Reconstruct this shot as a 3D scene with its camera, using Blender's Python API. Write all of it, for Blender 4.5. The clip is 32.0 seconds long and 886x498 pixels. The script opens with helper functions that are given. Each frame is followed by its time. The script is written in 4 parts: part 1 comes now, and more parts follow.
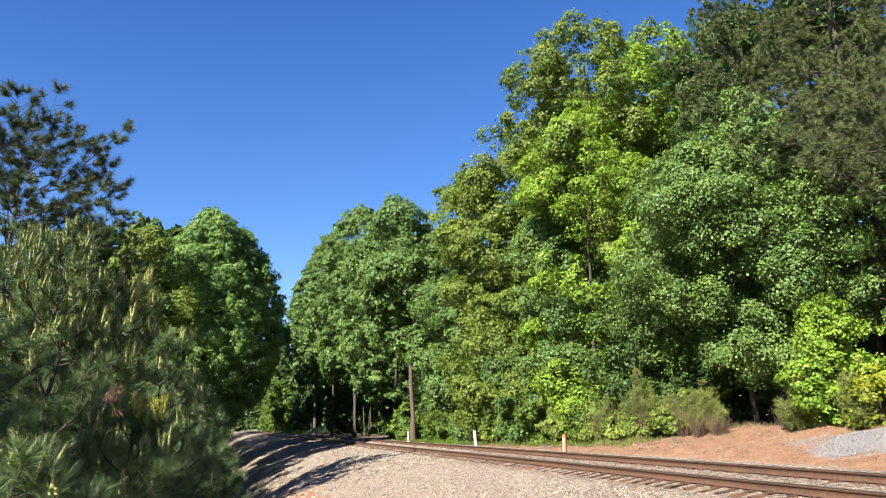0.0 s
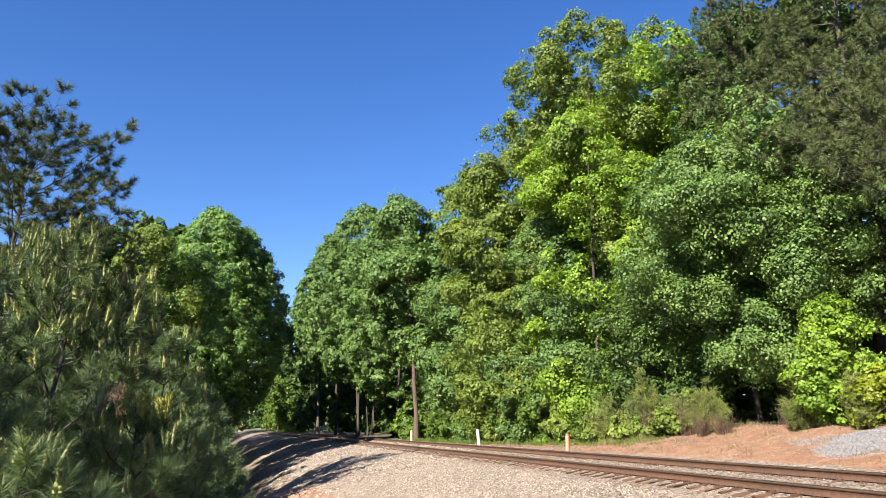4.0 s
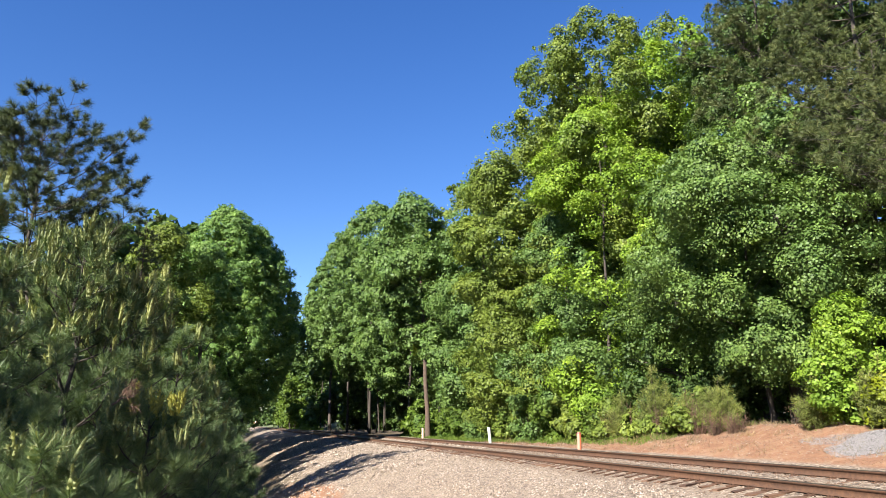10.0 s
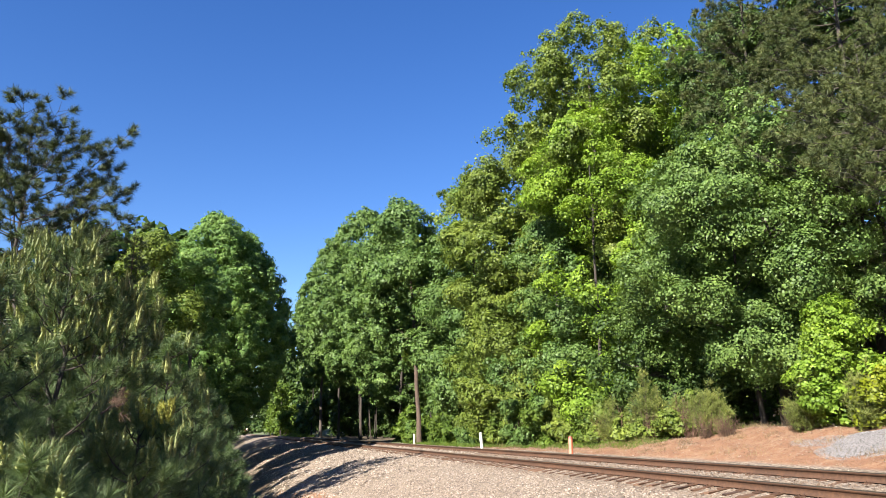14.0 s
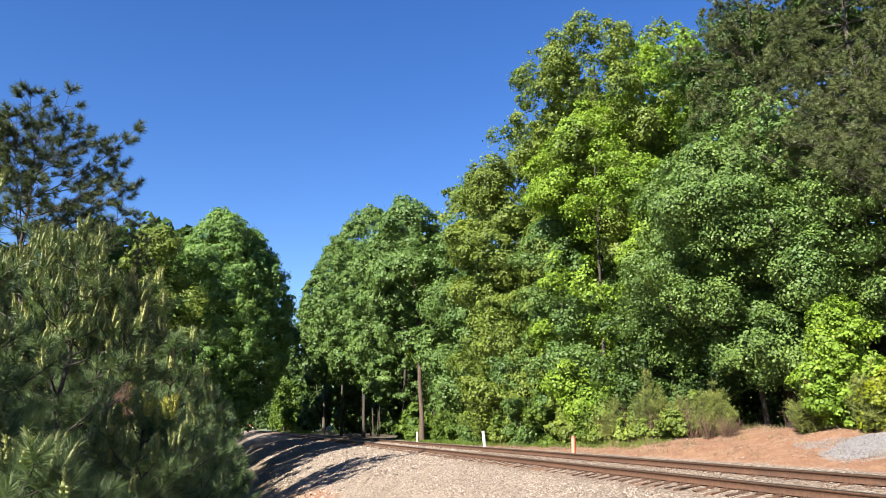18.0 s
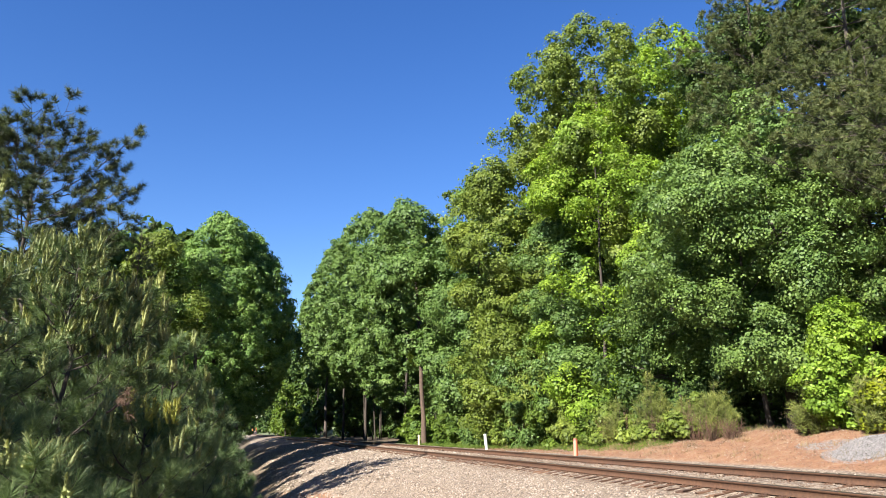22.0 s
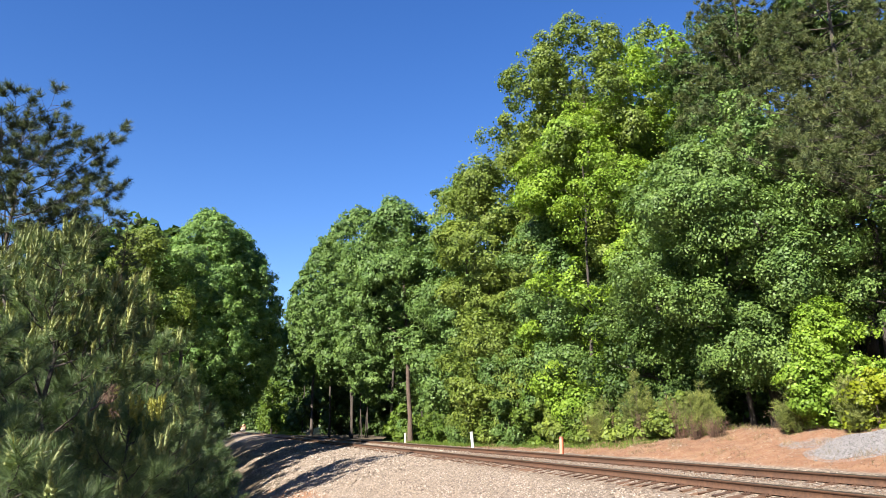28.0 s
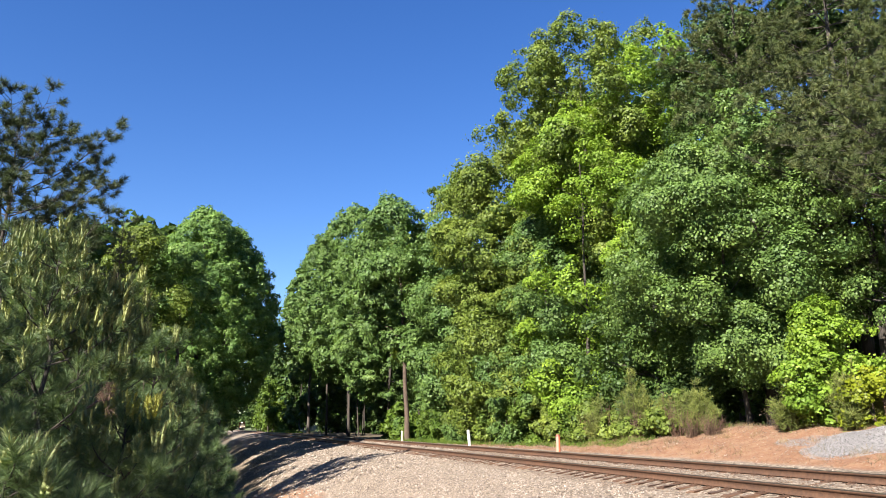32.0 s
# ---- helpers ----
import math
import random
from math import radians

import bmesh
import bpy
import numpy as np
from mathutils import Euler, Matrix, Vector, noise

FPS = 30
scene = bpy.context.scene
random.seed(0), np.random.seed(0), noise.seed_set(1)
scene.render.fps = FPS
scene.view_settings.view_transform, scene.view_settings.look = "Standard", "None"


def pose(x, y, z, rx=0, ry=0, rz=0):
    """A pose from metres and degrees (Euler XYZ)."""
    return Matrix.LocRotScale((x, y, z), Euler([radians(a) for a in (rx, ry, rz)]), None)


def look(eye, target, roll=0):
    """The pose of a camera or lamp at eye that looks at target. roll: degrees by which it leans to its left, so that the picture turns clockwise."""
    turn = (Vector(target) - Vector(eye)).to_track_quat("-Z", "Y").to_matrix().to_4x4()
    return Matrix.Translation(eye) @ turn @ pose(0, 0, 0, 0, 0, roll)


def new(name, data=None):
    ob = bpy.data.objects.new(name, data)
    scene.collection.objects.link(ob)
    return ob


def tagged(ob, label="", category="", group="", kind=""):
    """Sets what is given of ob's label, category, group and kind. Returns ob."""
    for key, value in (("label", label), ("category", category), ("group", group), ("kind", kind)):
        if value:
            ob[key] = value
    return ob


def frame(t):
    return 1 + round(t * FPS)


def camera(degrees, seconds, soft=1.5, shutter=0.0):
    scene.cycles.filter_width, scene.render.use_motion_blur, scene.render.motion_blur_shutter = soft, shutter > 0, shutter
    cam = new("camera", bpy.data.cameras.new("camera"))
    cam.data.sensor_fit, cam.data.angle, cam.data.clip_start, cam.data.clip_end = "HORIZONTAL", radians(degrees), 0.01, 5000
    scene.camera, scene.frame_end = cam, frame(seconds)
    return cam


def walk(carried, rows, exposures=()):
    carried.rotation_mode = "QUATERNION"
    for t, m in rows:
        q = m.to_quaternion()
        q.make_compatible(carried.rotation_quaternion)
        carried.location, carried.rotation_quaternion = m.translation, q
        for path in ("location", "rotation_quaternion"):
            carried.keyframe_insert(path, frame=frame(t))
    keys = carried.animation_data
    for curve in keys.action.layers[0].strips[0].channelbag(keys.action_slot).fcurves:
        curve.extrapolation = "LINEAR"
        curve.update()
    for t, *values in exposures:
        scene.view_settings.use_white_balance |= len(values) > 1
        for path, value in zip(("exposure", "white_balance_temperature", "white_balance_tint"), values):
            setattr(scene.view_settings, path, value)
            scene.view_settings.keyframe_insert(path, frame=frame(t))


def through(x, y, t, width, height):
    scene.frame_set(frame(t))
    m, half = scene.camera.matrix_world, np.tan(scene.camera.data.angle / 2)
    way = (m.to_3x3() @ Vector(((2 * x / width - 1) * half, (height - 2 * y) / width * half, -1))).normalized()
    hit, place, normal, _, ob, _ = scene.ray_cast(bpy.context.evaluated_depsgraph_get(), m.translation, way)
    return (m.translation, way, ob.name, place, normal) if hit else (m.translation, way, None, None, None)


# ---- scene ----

# World: x across the railway, y along it, z up; z = 0 is the top of the nearer rail.
cam = camera(61.8, 32.0, soft=0.8)
EYE = (0.0, 0.0, 0.94)
PATH = [
    (0, 103.710, -0.000, -15.780), (0.5, 103.728, 0.061, -15.672), (1, 103.687, 0.061, -15.586), (1.5, 103.558, -0.007, -15.593),
    (2, 103.424, -0.075, -15.627), (2.5, 103.377, -0.157, -15.637), (3, 103.473, -0.141, -15.611), (3.5, 103.559, -0.103, -15.566),
    (5.5, 103.767, 0.344, -15.539), (6, 103.742, 0.491, -15.528), (6.5, 103.720, 0.432, -15.526), (7, 103.776, 0.129, -15.465),
    (7.5, 103.693, -0.071, -15.339), (8, 103.456, -0.052, -15.207), (8.5, 103.284, -0.043, -15.004), (9, 103.303, -0.163, -14.732),
    (9.5, 103.428, -0.279, -14.700), (10, 103.477, -0.247, -14.698), (10.5, 103.530, -0.111, -14.794), (11, 103.647, -0.078, -14.903),
    (11.5, 103.773, -0.084, -15.062), (12, 103.822, 0.027, -15.071), (12.5, 103.815, 0.083, -15.063), (13, 103.775, 0.179, -15.113),
    (13.5, 103.798, 0.277, -15.254), (14, 103.886, 0.294, -15.333), (14.5, 103.998, 0.374, -15.317), (16.5, 103.712, -0.208, -15.330),
    (17, 103.650, -0.252, -15.278), (17.5, 103.669, -0.247, -15.210), (18, 103.744, -0.279, -15.118), (18.5, 103.798, -0.264, -15.086),
    (19, 103.841, -0.232, -15.141), (19.5, 103.913, -0.236, -15.103), (20, 103.982, -0.263, -15.041), (20.5, 104.007, -0.261, -14.978),
    (21, 103.964, -0.239, -14.909), (21.5, 103.955, -0.112, -14.937), (22, 103.974, -0.022, -14.982), (22.5, 103.838, -0.036, -15.038),
    (23, 103.764, -0.128, -15.124), (23.5, 103.759, -0.127, -15.113), (24, 103.774, -0.022, -15.046), (24.5, 103.799, 0.074, -15.008),
    (25, 103.805, 0.079, -15.054), (25.5, 103.788, 0.064, -15.207), (27.5, 103.819, -0.486, -16.007), (28, 103.826, -0.137, -16.002),
    (28.5, 103.817, -0.085, -16.062), (29, 103.816, -0.166, -16.066), (29.5, 103.733, -0.200, -16.108), (30, 103.749, -0.015, -16.187),
    (30.5, 103.780, 0.017, -16.252), (31, 103.759, -0.040, -16.205), (31.5, 103.760, -0.134, -16.208), (32, 103.677, -0.122, -16.242),
]
walk(cam, [(t, pose(*EYE, rx, ry, rz)) for t, rx, ry, rz in PATH])

# ---- light ----
SUN_AZ, SUN_EL = 232.0, 35.0
world = bpy.data.worlds.new("sky")
scene.world = world
world.use_nodes = True
wn = world.node_tree.nodes
sky = wn.new("ShaderNodeTexSky")
sky.sky_type = "NISHITA"
sky.sun_disc = False
sky.sun_elevation, sky.sun_rotation = radians(SUN_EL), radians(SUN_AZ)
sky.air_density, sky.dust_density, sky.ozone_density = 1.0, 0.0, 3.0
wn["Background"].inputs[1].default_value = 0.0502
tone = wn.new("ShaderNodeHueSaturation")
tone.inputs["Hue"].default_value = 0.515
tone.inputs["Saturation"].default_value = 1.28
world.node_tree.links.new(sky.outputs[0], tone.inputs["Color"])
world.node_tree.links.new(tone.outputs[0], wn["Background"].inputs[0])
sun_data = bpy.data.lights.new("sun", "SUN")
sun_data.energy, sun_data.angle, sun_data.color = 5.0, radians(0.5), (1.0, 0.95, 0.86)
sun = new("sun", sun_data)
az, el = radians(SUN_AZ), radians(SUN_EL)
sun.matrix_world = look((60 * math.sin(az) * math.cos(el), 60 * math.cos(az) * math.cos(el), 60 * math.sin(el)), (0, 0, 0))
scene.view_settings.exposure = 2.0


# ---- materials ----
def material(name, rough=0.8):
    m = bpy.data.materials.new(name)
    m.use_nodes = True
    n, l = m.node_tree.nodes, m.node_tree.links
    b = n["Principled BSDF"]
    b.inputs["Roughness"].default_value = rough
    return m, n, l, b


def ramp(n, l, fac, stops):
    r = n.new("ShaderNodeValToRGB")
    e = r.color_ramp.elements
    while len(e) < len(stops):
        e.new(0.5)
    for i, (p, c) in enumerate(stops):
        e[i].position, e[i].color = p, (*c, 1)
    l.new(fac, r.inputs[0])
    return r.outputs[0]


def mix(n, l, fac, a, b, blend="MIX"):
    m = n.new("ShaderNodeMix")
    m.data_type, m.blend_type = "RGBA", blend
    for v, s in ((fac, m.inputs[0]), (a, m.inputs[6]), (b, m.inputs[7])):
        if isinstance(v, (int, float)):
            s.default_value = v
        elif isinstance(v, tuple):
            s.default_value = (*v, 1)
        else:
            l.new(v, s)
    return m.outputs[2]


def noise_tex(n, l, scale, detail=4, rough=0.6, stretch=None):
    g = n.new("ShaderNodeNewGeometry").outputs["Position"]
    if stretch:
        mp = n.new("ShaderNodeMapping")
        mp.inputs["Scale"].default_value = stretch
        l.new(g, mp.inputs[0])
        g = mp.outputs[0]
    t = n.new("ShaderNodeTexNoise")
    t.inputs["Scale"].default_value, t.inputs["Detail"].default_value, t.inputs["Roughness"].default_value = scale, detail, rough
    l.new(g, t.inputs["Vector"])
    return t.outputs["Fac"]


def bump(n, l, b, height, strength, distance):
    k = n.new("ShaderNodeBump")
    k.inputs["Strength"].default_value, k.inputs["Distance"].default_value = strength, distance
    l.new(height, k.inputs["Height"])
    l.new(k.outputs[0], b.inputs["Normal"])


def leaf_material(name, dark, mid, light, through=0.3, gloss=0.5):
    """Leaves: each leaf takes its own tone; part of the light goes through."""
    m, n, l, b = material(name, gloss)
    g = n.new("ShaderNodeNewGeometry")
    tone = ramp(n, l, g.outputs["Random Per Island"], [(0.0, dark), (0.25, mid), (0.75, mid), (1.0, light)])
    patch = ramp(n, l, noise_tex(n, l, 0.45, 3), [(0.3, (0.7, 0.78, 0.82)), (0.7, (1.15, 1.1, 1.05))])
    spray = ramp(n, l, noise_tex(n, l, 2.0, 2), [(0.36, (0.72, 0.74, 0.76)), (0.64, (1.22, 1.2, 1.14))])
    col = mix(n, l, 1.0, mix(n, l, 1.0, tone, patch, "MULTIPLY"), spray, "MULTIPLY")
    l.new(col, b.inputs["Base Color"])
    b.inputs["Specular IOR Level"].default_value = 0.2
    tr = n.new("ShaderNodeBsdfTranslucent")
    l.new(mix(n, l, 1.0, col, (1.25, 1.3, 0.55), "MULTIPLY"), tr.inputs[0])
    ms = n.new("ShaderNodeMixShader")
    ms.inputs[0].default_value = through
    l.new(b.outputs[0], ms.inputs[1])
    l.new(tr.outputs[0], ms.inputs[2])
    l.new(ms.outputs[0], n["Material Output"].inputs[0])
    return m


LEAF_OAK = leaf_material("leaf_oak", (0.05, 0.088, 0.021), (0.1, 0.158, 0.038), (0.16, 0.225, 0.07))
LEAF_DARK = leaf_material("leaf_dark", (0.0312, 0.0585, 0.0155), (0.0585, 0.0976, 0.0241), (0.0976, 0.144, 0.0386))
LEAF_BRIGHT = leaf_material("leaf_bright", (0.1, 0.165, 0.0168), (0.165, 0.25, 0.0287), (0.24, 0.33, 0.0539), 0.38)
LEAF_OLIVE = leaf_material("leaf_olive", (0.07, 0.101, 0.0175), (0.119, 0.158, 0.0271), (0.175, 0.218, 0.0482))
LEAF_POPLAR = leaf_material("leaf_poplar", (0.0553, 0.0995, 0.0259), (0.0939, 0.154, 0.0396), (0.144, 0.209, 0.0654))
LEAF_GUM = leaf_material("leaf_gum", (0.075, 0.135, 0.0349), (0.127, 0.21, 0.0536), (0.196, 0.283, 0.0882))
LEAF_VINE = leaf_material("leaf_vine", (0.0486, 0.0867, 0.0128), (0.0867, 0.135, 0.0191), (0.132, 0.188, 0.0359), 0.35)
LEAF_YELLOW = leaf_material("leaf_yellow", (0.104, 0.129, 0.00734), (0.16, 0.19, 0.0122), (0.221, 0.239, 0.0184), 0.35)
NEEDLE = leaf_material("needle_green", (0.0495, 0.0825, 0.0352), (0.105, 0.149, 0.0627), (0.209, 0.253, 0.116), 0.25, 0.4)
NEEDLE_OLD = leaf_material("needle_old", (0.036, 0.05, 0.018), (0.076, 0.094, 0.034), (0.15, 0.15, 0.062), 0.2, 0.5)
NEEDLE_BLUE = leaf_material("needle_far", (0.031, 0.0408, 0.0188), (0.0572, 0.0735, 0.0319), (0.102, 0.118, 0.0563), 0.2, 0.5)
NEEDLE_DEAD = leaf_material("needle_dead", (0.0852, 0.0497, 0.0355), (0.142, 0.0887, 0.0639), (0.213, 0.142, 0.106), 0.1, 0.8)
CANDLE = leaf_material("candle_green", (0.17, 0.19, 0.07), (0.235, 0.25, 0.1), (0.32, 0.325, 0.14), 0.15, 0.6)
CANDLE_YELLOW = leaf_material("candle_yellow", (0.27, 0.25, 0.055), (0.34, 0.32, 0.075), (0.4, 0.38, 0.1), 0.15, 0.6)
DRY = leaf_material("dry_stalk", (0.0923, 0.0497, 0.0355), (0.149, 0.0887, 0.0639), (0.227, 0.149, 0.106), 0.15, 0.8)
STRAW = leaf_material("dry_grass", (0.121, 0.0745, 0.0391), (0.199, 0.138, 0.0817), (0.284, 0.22, 0.142), 0.2, 0.8)
GRASS = leaf_material("green_grass", (0.0426, 0.071, 0.00994), (0.0781, 0.117, 0.0156), (0.128, 0.17, 0.0284), 0.3, 0.6)


def bark_material(name, dark, light):
    m, n, l, b = material(name, 0.9)
    f = noise_tex(n, l, 6.0, 6, 0.7, (3.0, 3.0, 0.6))
    col = ramp(n, l, f, [(0.3, dark), (0.7, light)])
    big = ramp(n, l, noise_tex(n, l, 0.9, 3), [(0.3, (0.75, 0.75, 0.75)), (0.7, (1.15, 1.12, 1.1))])
    l.new(mix(n, l, 1.0, col, big, "MULTIPLY"), b.inputs["Base Color"])
    bump(n, l, b, f, 0.8, 0.04)
    return m


BARK = bark_material("bark_grey", (0.0284, 0.0227, 0.0185), (0.0923, 0.0745, 0.0604))
BARK_DARK = bark_material("bark_dark", (0.0177, 0.0142, 0.0114), (0.0604, 0.0469, 0.0369))
BARK_PINE = bark_material("bark_pine", (0.0319, 0.0213, 0.0156), (0.106, 0.071, 0.0497))
TWIG = bark_material("bark_twig", (0.0355, 0.0241, 0.017), (0.0994, 0.0674, 0.0497))


def ground_material():
    m, n, l, b = material("earth_and_gravel", 0.95)
    att = n.new("ShaderNodeAttribute")
    att.attribute_name = "zone"
    sep = n.new("ShaderNodeSeparateColor")
    l.new(att.outputs["Color"], sep.inputs[0])
    fine, mid, big = noise_tex(n, l, 22.0, 5, 0.7), noise_tex(n, l, 2.2, 5, 0.65), noise_tex(n, l, 0.35, 4)
    litter = ramp(n, l, fine, [(0.3, (0.0355, 0.0256, 0.0142)), (0.7, (0.106, 0.0745, 0.0426))])
    grass = ramp(n, l, mid, [(0.3, (0.0426, 0.0604, 0.0142)), (0.7, (0.114, 0.121, 0.0426))])
    dirt = ramp(n, l, mid, [(0.32, (0.1, 0.034, 0.012)), (0.5, (0.185, 0.078, 0.031)), (0.68, (0.26, 0.165, 0.095))])
    dirt = mix(n, l, 0.5, dirt, ramp(n, l, fine, [(0.3, (0.0852, 0.0391, 0.0213)), (0.7, (0.248, 0.142, 0.0852))]))
    v = n.new("ShaderNodeTexVoronoi")
    v.inputs["Scale"].default_value = 17.0
    l.new(n.new("ShaderNodeNewGeometry").outputs["Position"], v.inputs["Vector"])
    s2 = n.new("ShaderNodeSeparateColor")
    l.new(v.outputs["Color"], s2.inputs[0])
    stone = ramp(n, l, s2.outputs[0], [(0.0, (0.0604, 0.044, 0.0327)), (0.45, (0.138, 0.105, 0.0781)), (0.8, (0.202, 0.16, 0.122)), (1.0, (0.27, 0.224, 0.185))])
    stone = mix(n, l, 1.0, stone, ramp(n, l, big, [(0.3, (0.85, 0.8, 0.75)), (0.7, (1.08, 1.05, 1.0))]), "MULTIPLY")

    def rough_edge(s, spread):
        a = n.new("ShaderNodeMath")
        a.operation = "MULTIPLY_ADD"
        l.new(mid, a.inputs[0])
        a.inputs[1].default_value = spread
        l.new(s, a.inputs[2])
        t = n.new("ShaderNodeMapRange")
        t.inputs["From Min"].default_value, t.inputs["From Max"].default_value = 0.35 + spread / 2, 0.65 + spread / 2
        l.new(a.outputs[0], t.inputs[0])
        return t.outputs[0]

    col = mix(n, l, rough_edge(sep.outputs[2], 0.8), litter, grass)
    col = mix(n, l, rough_edge(sep.outputs[1], 0.7), col, dirt)
    col = mix(n, l, rough_edge(sep.outputs[0], 0.5), col, stone)
    l.new(col, b.inputs["Base Color"])
    bump(n, l, b, fine, 0.7, 0.04)
    return m


GROUND = ground_material()


def stone_material(name, stops):
    m, n, l, b = material(name, 0.9)
    g = n.new("ShaderNodeNewGeometry")
    col = ramp(n, l, g.outputs["Random Per Island"], stops)
    f = noise_tex(n, l, 60.0, 3)
    l.new(mix(n, l, 1.0, col, ramp(n, l, f, [(0.3, (0.8, 0.78, 0.75)), (0.7, (1.1, 1.1, 1.08))]), "MULTIPLY"), b.inputs["Base Color"])
    bump(n, l, b, f, 0.4, 0.01)
    return m


STONE = stone_material("ballast_stone", [(0.0, (0.0887, 0.0653, 0.0483)), (0.4, (0.185, 0.141, 0.106)), (0.75, (0.252, 0.199, 0.156)), (1.0, (0.355, 0.305, 0.263))])
STONE_DUSTY = stone_material("dusty_stone", [(0.0, (0.055, 0.03, 0.018)), (0.5, (0.12, 0.07, 0.042)), (0.85, (0.17, 0.115, 0.078)), (1.0, (0.26, 0.22, 0.185))])
STONE_GREY = stone_material("grey_stone", [(0.0, (0.0879, 0.0797, 0.0797)), (0.5, (0.168, 0.157, 0.157)), (1.0, (0.27, 0.253, 0.251))])


def rust_material():
    m, n, l, b = material("rusty_steel", 0.75)
    f, g = noise_tex(n, l, 14.0, 5, 0.7), noise_tex(n, l, 1.1, 3)
    col = ramp(n, l, f, [(0.3, (0.036, 0.016, 0.008)), (0.55, (0.07, 0.032, 0.015)), (0.8, (0.105, 0.053, 0.028))])
    l.new(mix(n, l, 1.0, col, ramp(n, l, g, [(0.3, (0.8, 0.8, 0.8)), (0.7, (1.15, 1.12, 1.1))]), "MULTIPLY"), b.inputs["Base Color"])
    bump(n, l, b, f, 0.4, 0.004)
    return m


def tie_material():
    m, n, l, b = material("creosoted_wood", 0.9)
    info = n.new("ShaderNodeObjectInfo")
    base = ramp(n, l, info.outputs["Random"], [(0.0, (0.045, 0.021, 0.011)), (0.5, (0.08, 0.039, 0.02)), (1.0, (0.115, 0.062, 0.035))])
    f = noise_tex(n, l, 9.0, 5, 0.7, (0.4, 6.0, 3.0))
    l.new(mix(n, l, 1.0, base, ramp(n, l, f, [(0.3, (0.6, 0.6, 0.6)), (0.7, (1.3, 1.25, 1.2))]), "MULTIPLY"), b.inputs["Base Color"])
    bump(n, l, b, f, 0.6, 0.02)
    return m


def plain(name, color, rough=0.6, metal=0.0, wear=0.2, scale=8.0):
    m, n, l, b = material(name, rough)
    f = noise_tex(n, l, scale, 4)
    low = tuple(c * (1 - wear) for c in color)
    high = tuple(min(1, c * (1 + wear)) for c in color)
    l.new(ramp(n, l, f, [(0.3, low), (0.7, high)]), b.inputs["Base Color"])
    b.inputs["Metallic"].default_value = metal
    return m


RUST, TIE = rust_material(), tie_material()
RAIL_TOP = plain("worn_rail_top", (0.0852, 0.0639, 0.0497), 0.42, 0.7, 0.25, 5.0)
POST_WHITE = plain("white_post_paint", (0.469, 0.469, 0.447), 0.5, 0, 0.08)
POST_ORANGE = plain("orange_post_plastic", (0.426, 0.106, 0.0497), 0.5, 0, 0.12)
POST_PALE = plain("faded_post_plastic", (0.497, 0.369, 0.256), 0.6, 0, 0.12)
POST_PINK = plain("pale_pink_plastic", (0.3, 0.165, 0.115), 0.6, 0, 0.1)
POST_RED = plain("red_cap", (0.22, 0.05, 0.03), 0.5)
WOOD_GREY = plain("weathered_wood", (0.114, 0.0994, 0.0887), 0.9, 0, 0.35, 14.0)
LOCO_ORANGE = plain("orange_loco_paint", (0.44, 0.142, 0.0355), 0.45, 0, 0.1)
LOCO_DARK = plain("dark_loco_paint", (0.0355, 0.0284, 0.0284), 0.5)
LOCO_CREAM = plain("cream_loco_paint", (0.34, 0.25, 0.18), 0.45, 0, 0.08)
GLASS_DARK = plain("cab_glass", (0.0142, 0.0177, 0.0213), 0.08, 0, 0.1)
LAMP, ln, ll, lb = material("headlamp_glow")
lb.inputs["Emission Color"].default_value, lb.inputs["Emission Strength"].default_value = (1.0, 0.86, 0.68, 1), 3.0


# ---- building helpers ----
def raw_mesh(name, verts, faces, mat):
    """A mesh from an array of corners and an array of faces, all with the same number of corners."""
    me = bpy.data.meshes.new(name)
    v, fc = np.asarray(verts, np.float32), np.asarray(faces, np.int32)
    k = fc.shape[1]
    me.vertices.add(len(v))
    me.vertices.foreach_set("co", v.ravel())
    me.loops.add(fc.size)
    me.loops.foreach_set("vertex_index", fc.ravel())
    me.polygons.add(len(fc))
    me.polygons.foreach_set("loop_start", np.arange(0, fc.size, k, dtype=np.int32))
    me.update(calc_edges=True)
    me.materials.append(mat)
    return me


def smooth(me):
    me.polygons.foreach_set("use_smooth", np.ones(len(me.polygons), bool))
    return me


def piece(name, me, parent=None, label="", at=(0, 0, 0)):
    ob = new(name, me)
    ob.location = at
    if parent:
        ob.parent = parent
    if label:
        ob["label"] = label
    return ob


def part(name, bm, mat, parent, label=""):
    me = bpy.data.meshes.new(name)
    bm.to_mesh(me)
    bm.free()
    me.materials.append(mat)
    return piece(name, me, parent, label)


def thing(name, x, y, z, label, category, group="", rz=0.0):
    e = new(name)
    e.matrix_world = pose(x, y, z, 0, 0, rz)
    return tagged(e, label, category, group)


def box(bm, size, at=(0, 0, 0), bevel=0.0, turn=None):
    r = bmesh.ops.create_cube(bm, size=1.0)
    m = Matrix.Translation(at) @ (turn or Matrix.Identity(4)) @ Matrix.Diagonal((*size, 1))
    bmesh.ops.transform(bm, matrix=m, verts=r["verts"])
    if bevel:
        es = list({e for v in r["verts"] for e in v.link_edges})
        bmesh.ops.bevel(bm, geom=es, offset=bevel, segments=2, affect="EDGES")


def cyl(bm, r1, r2, h, at=(0, 0, 0), turn=None, seg=16):
    r = bmesh.ops.create_cone(bm, cap_ends=True, segments=seg, radius1=r1, radius2=r2, depth=h)
    bmesh.ops.transform(bm, matrix=Matrix.Translation(at) @ (turn or Matrix.Identity(4)), verts=r["verts"])


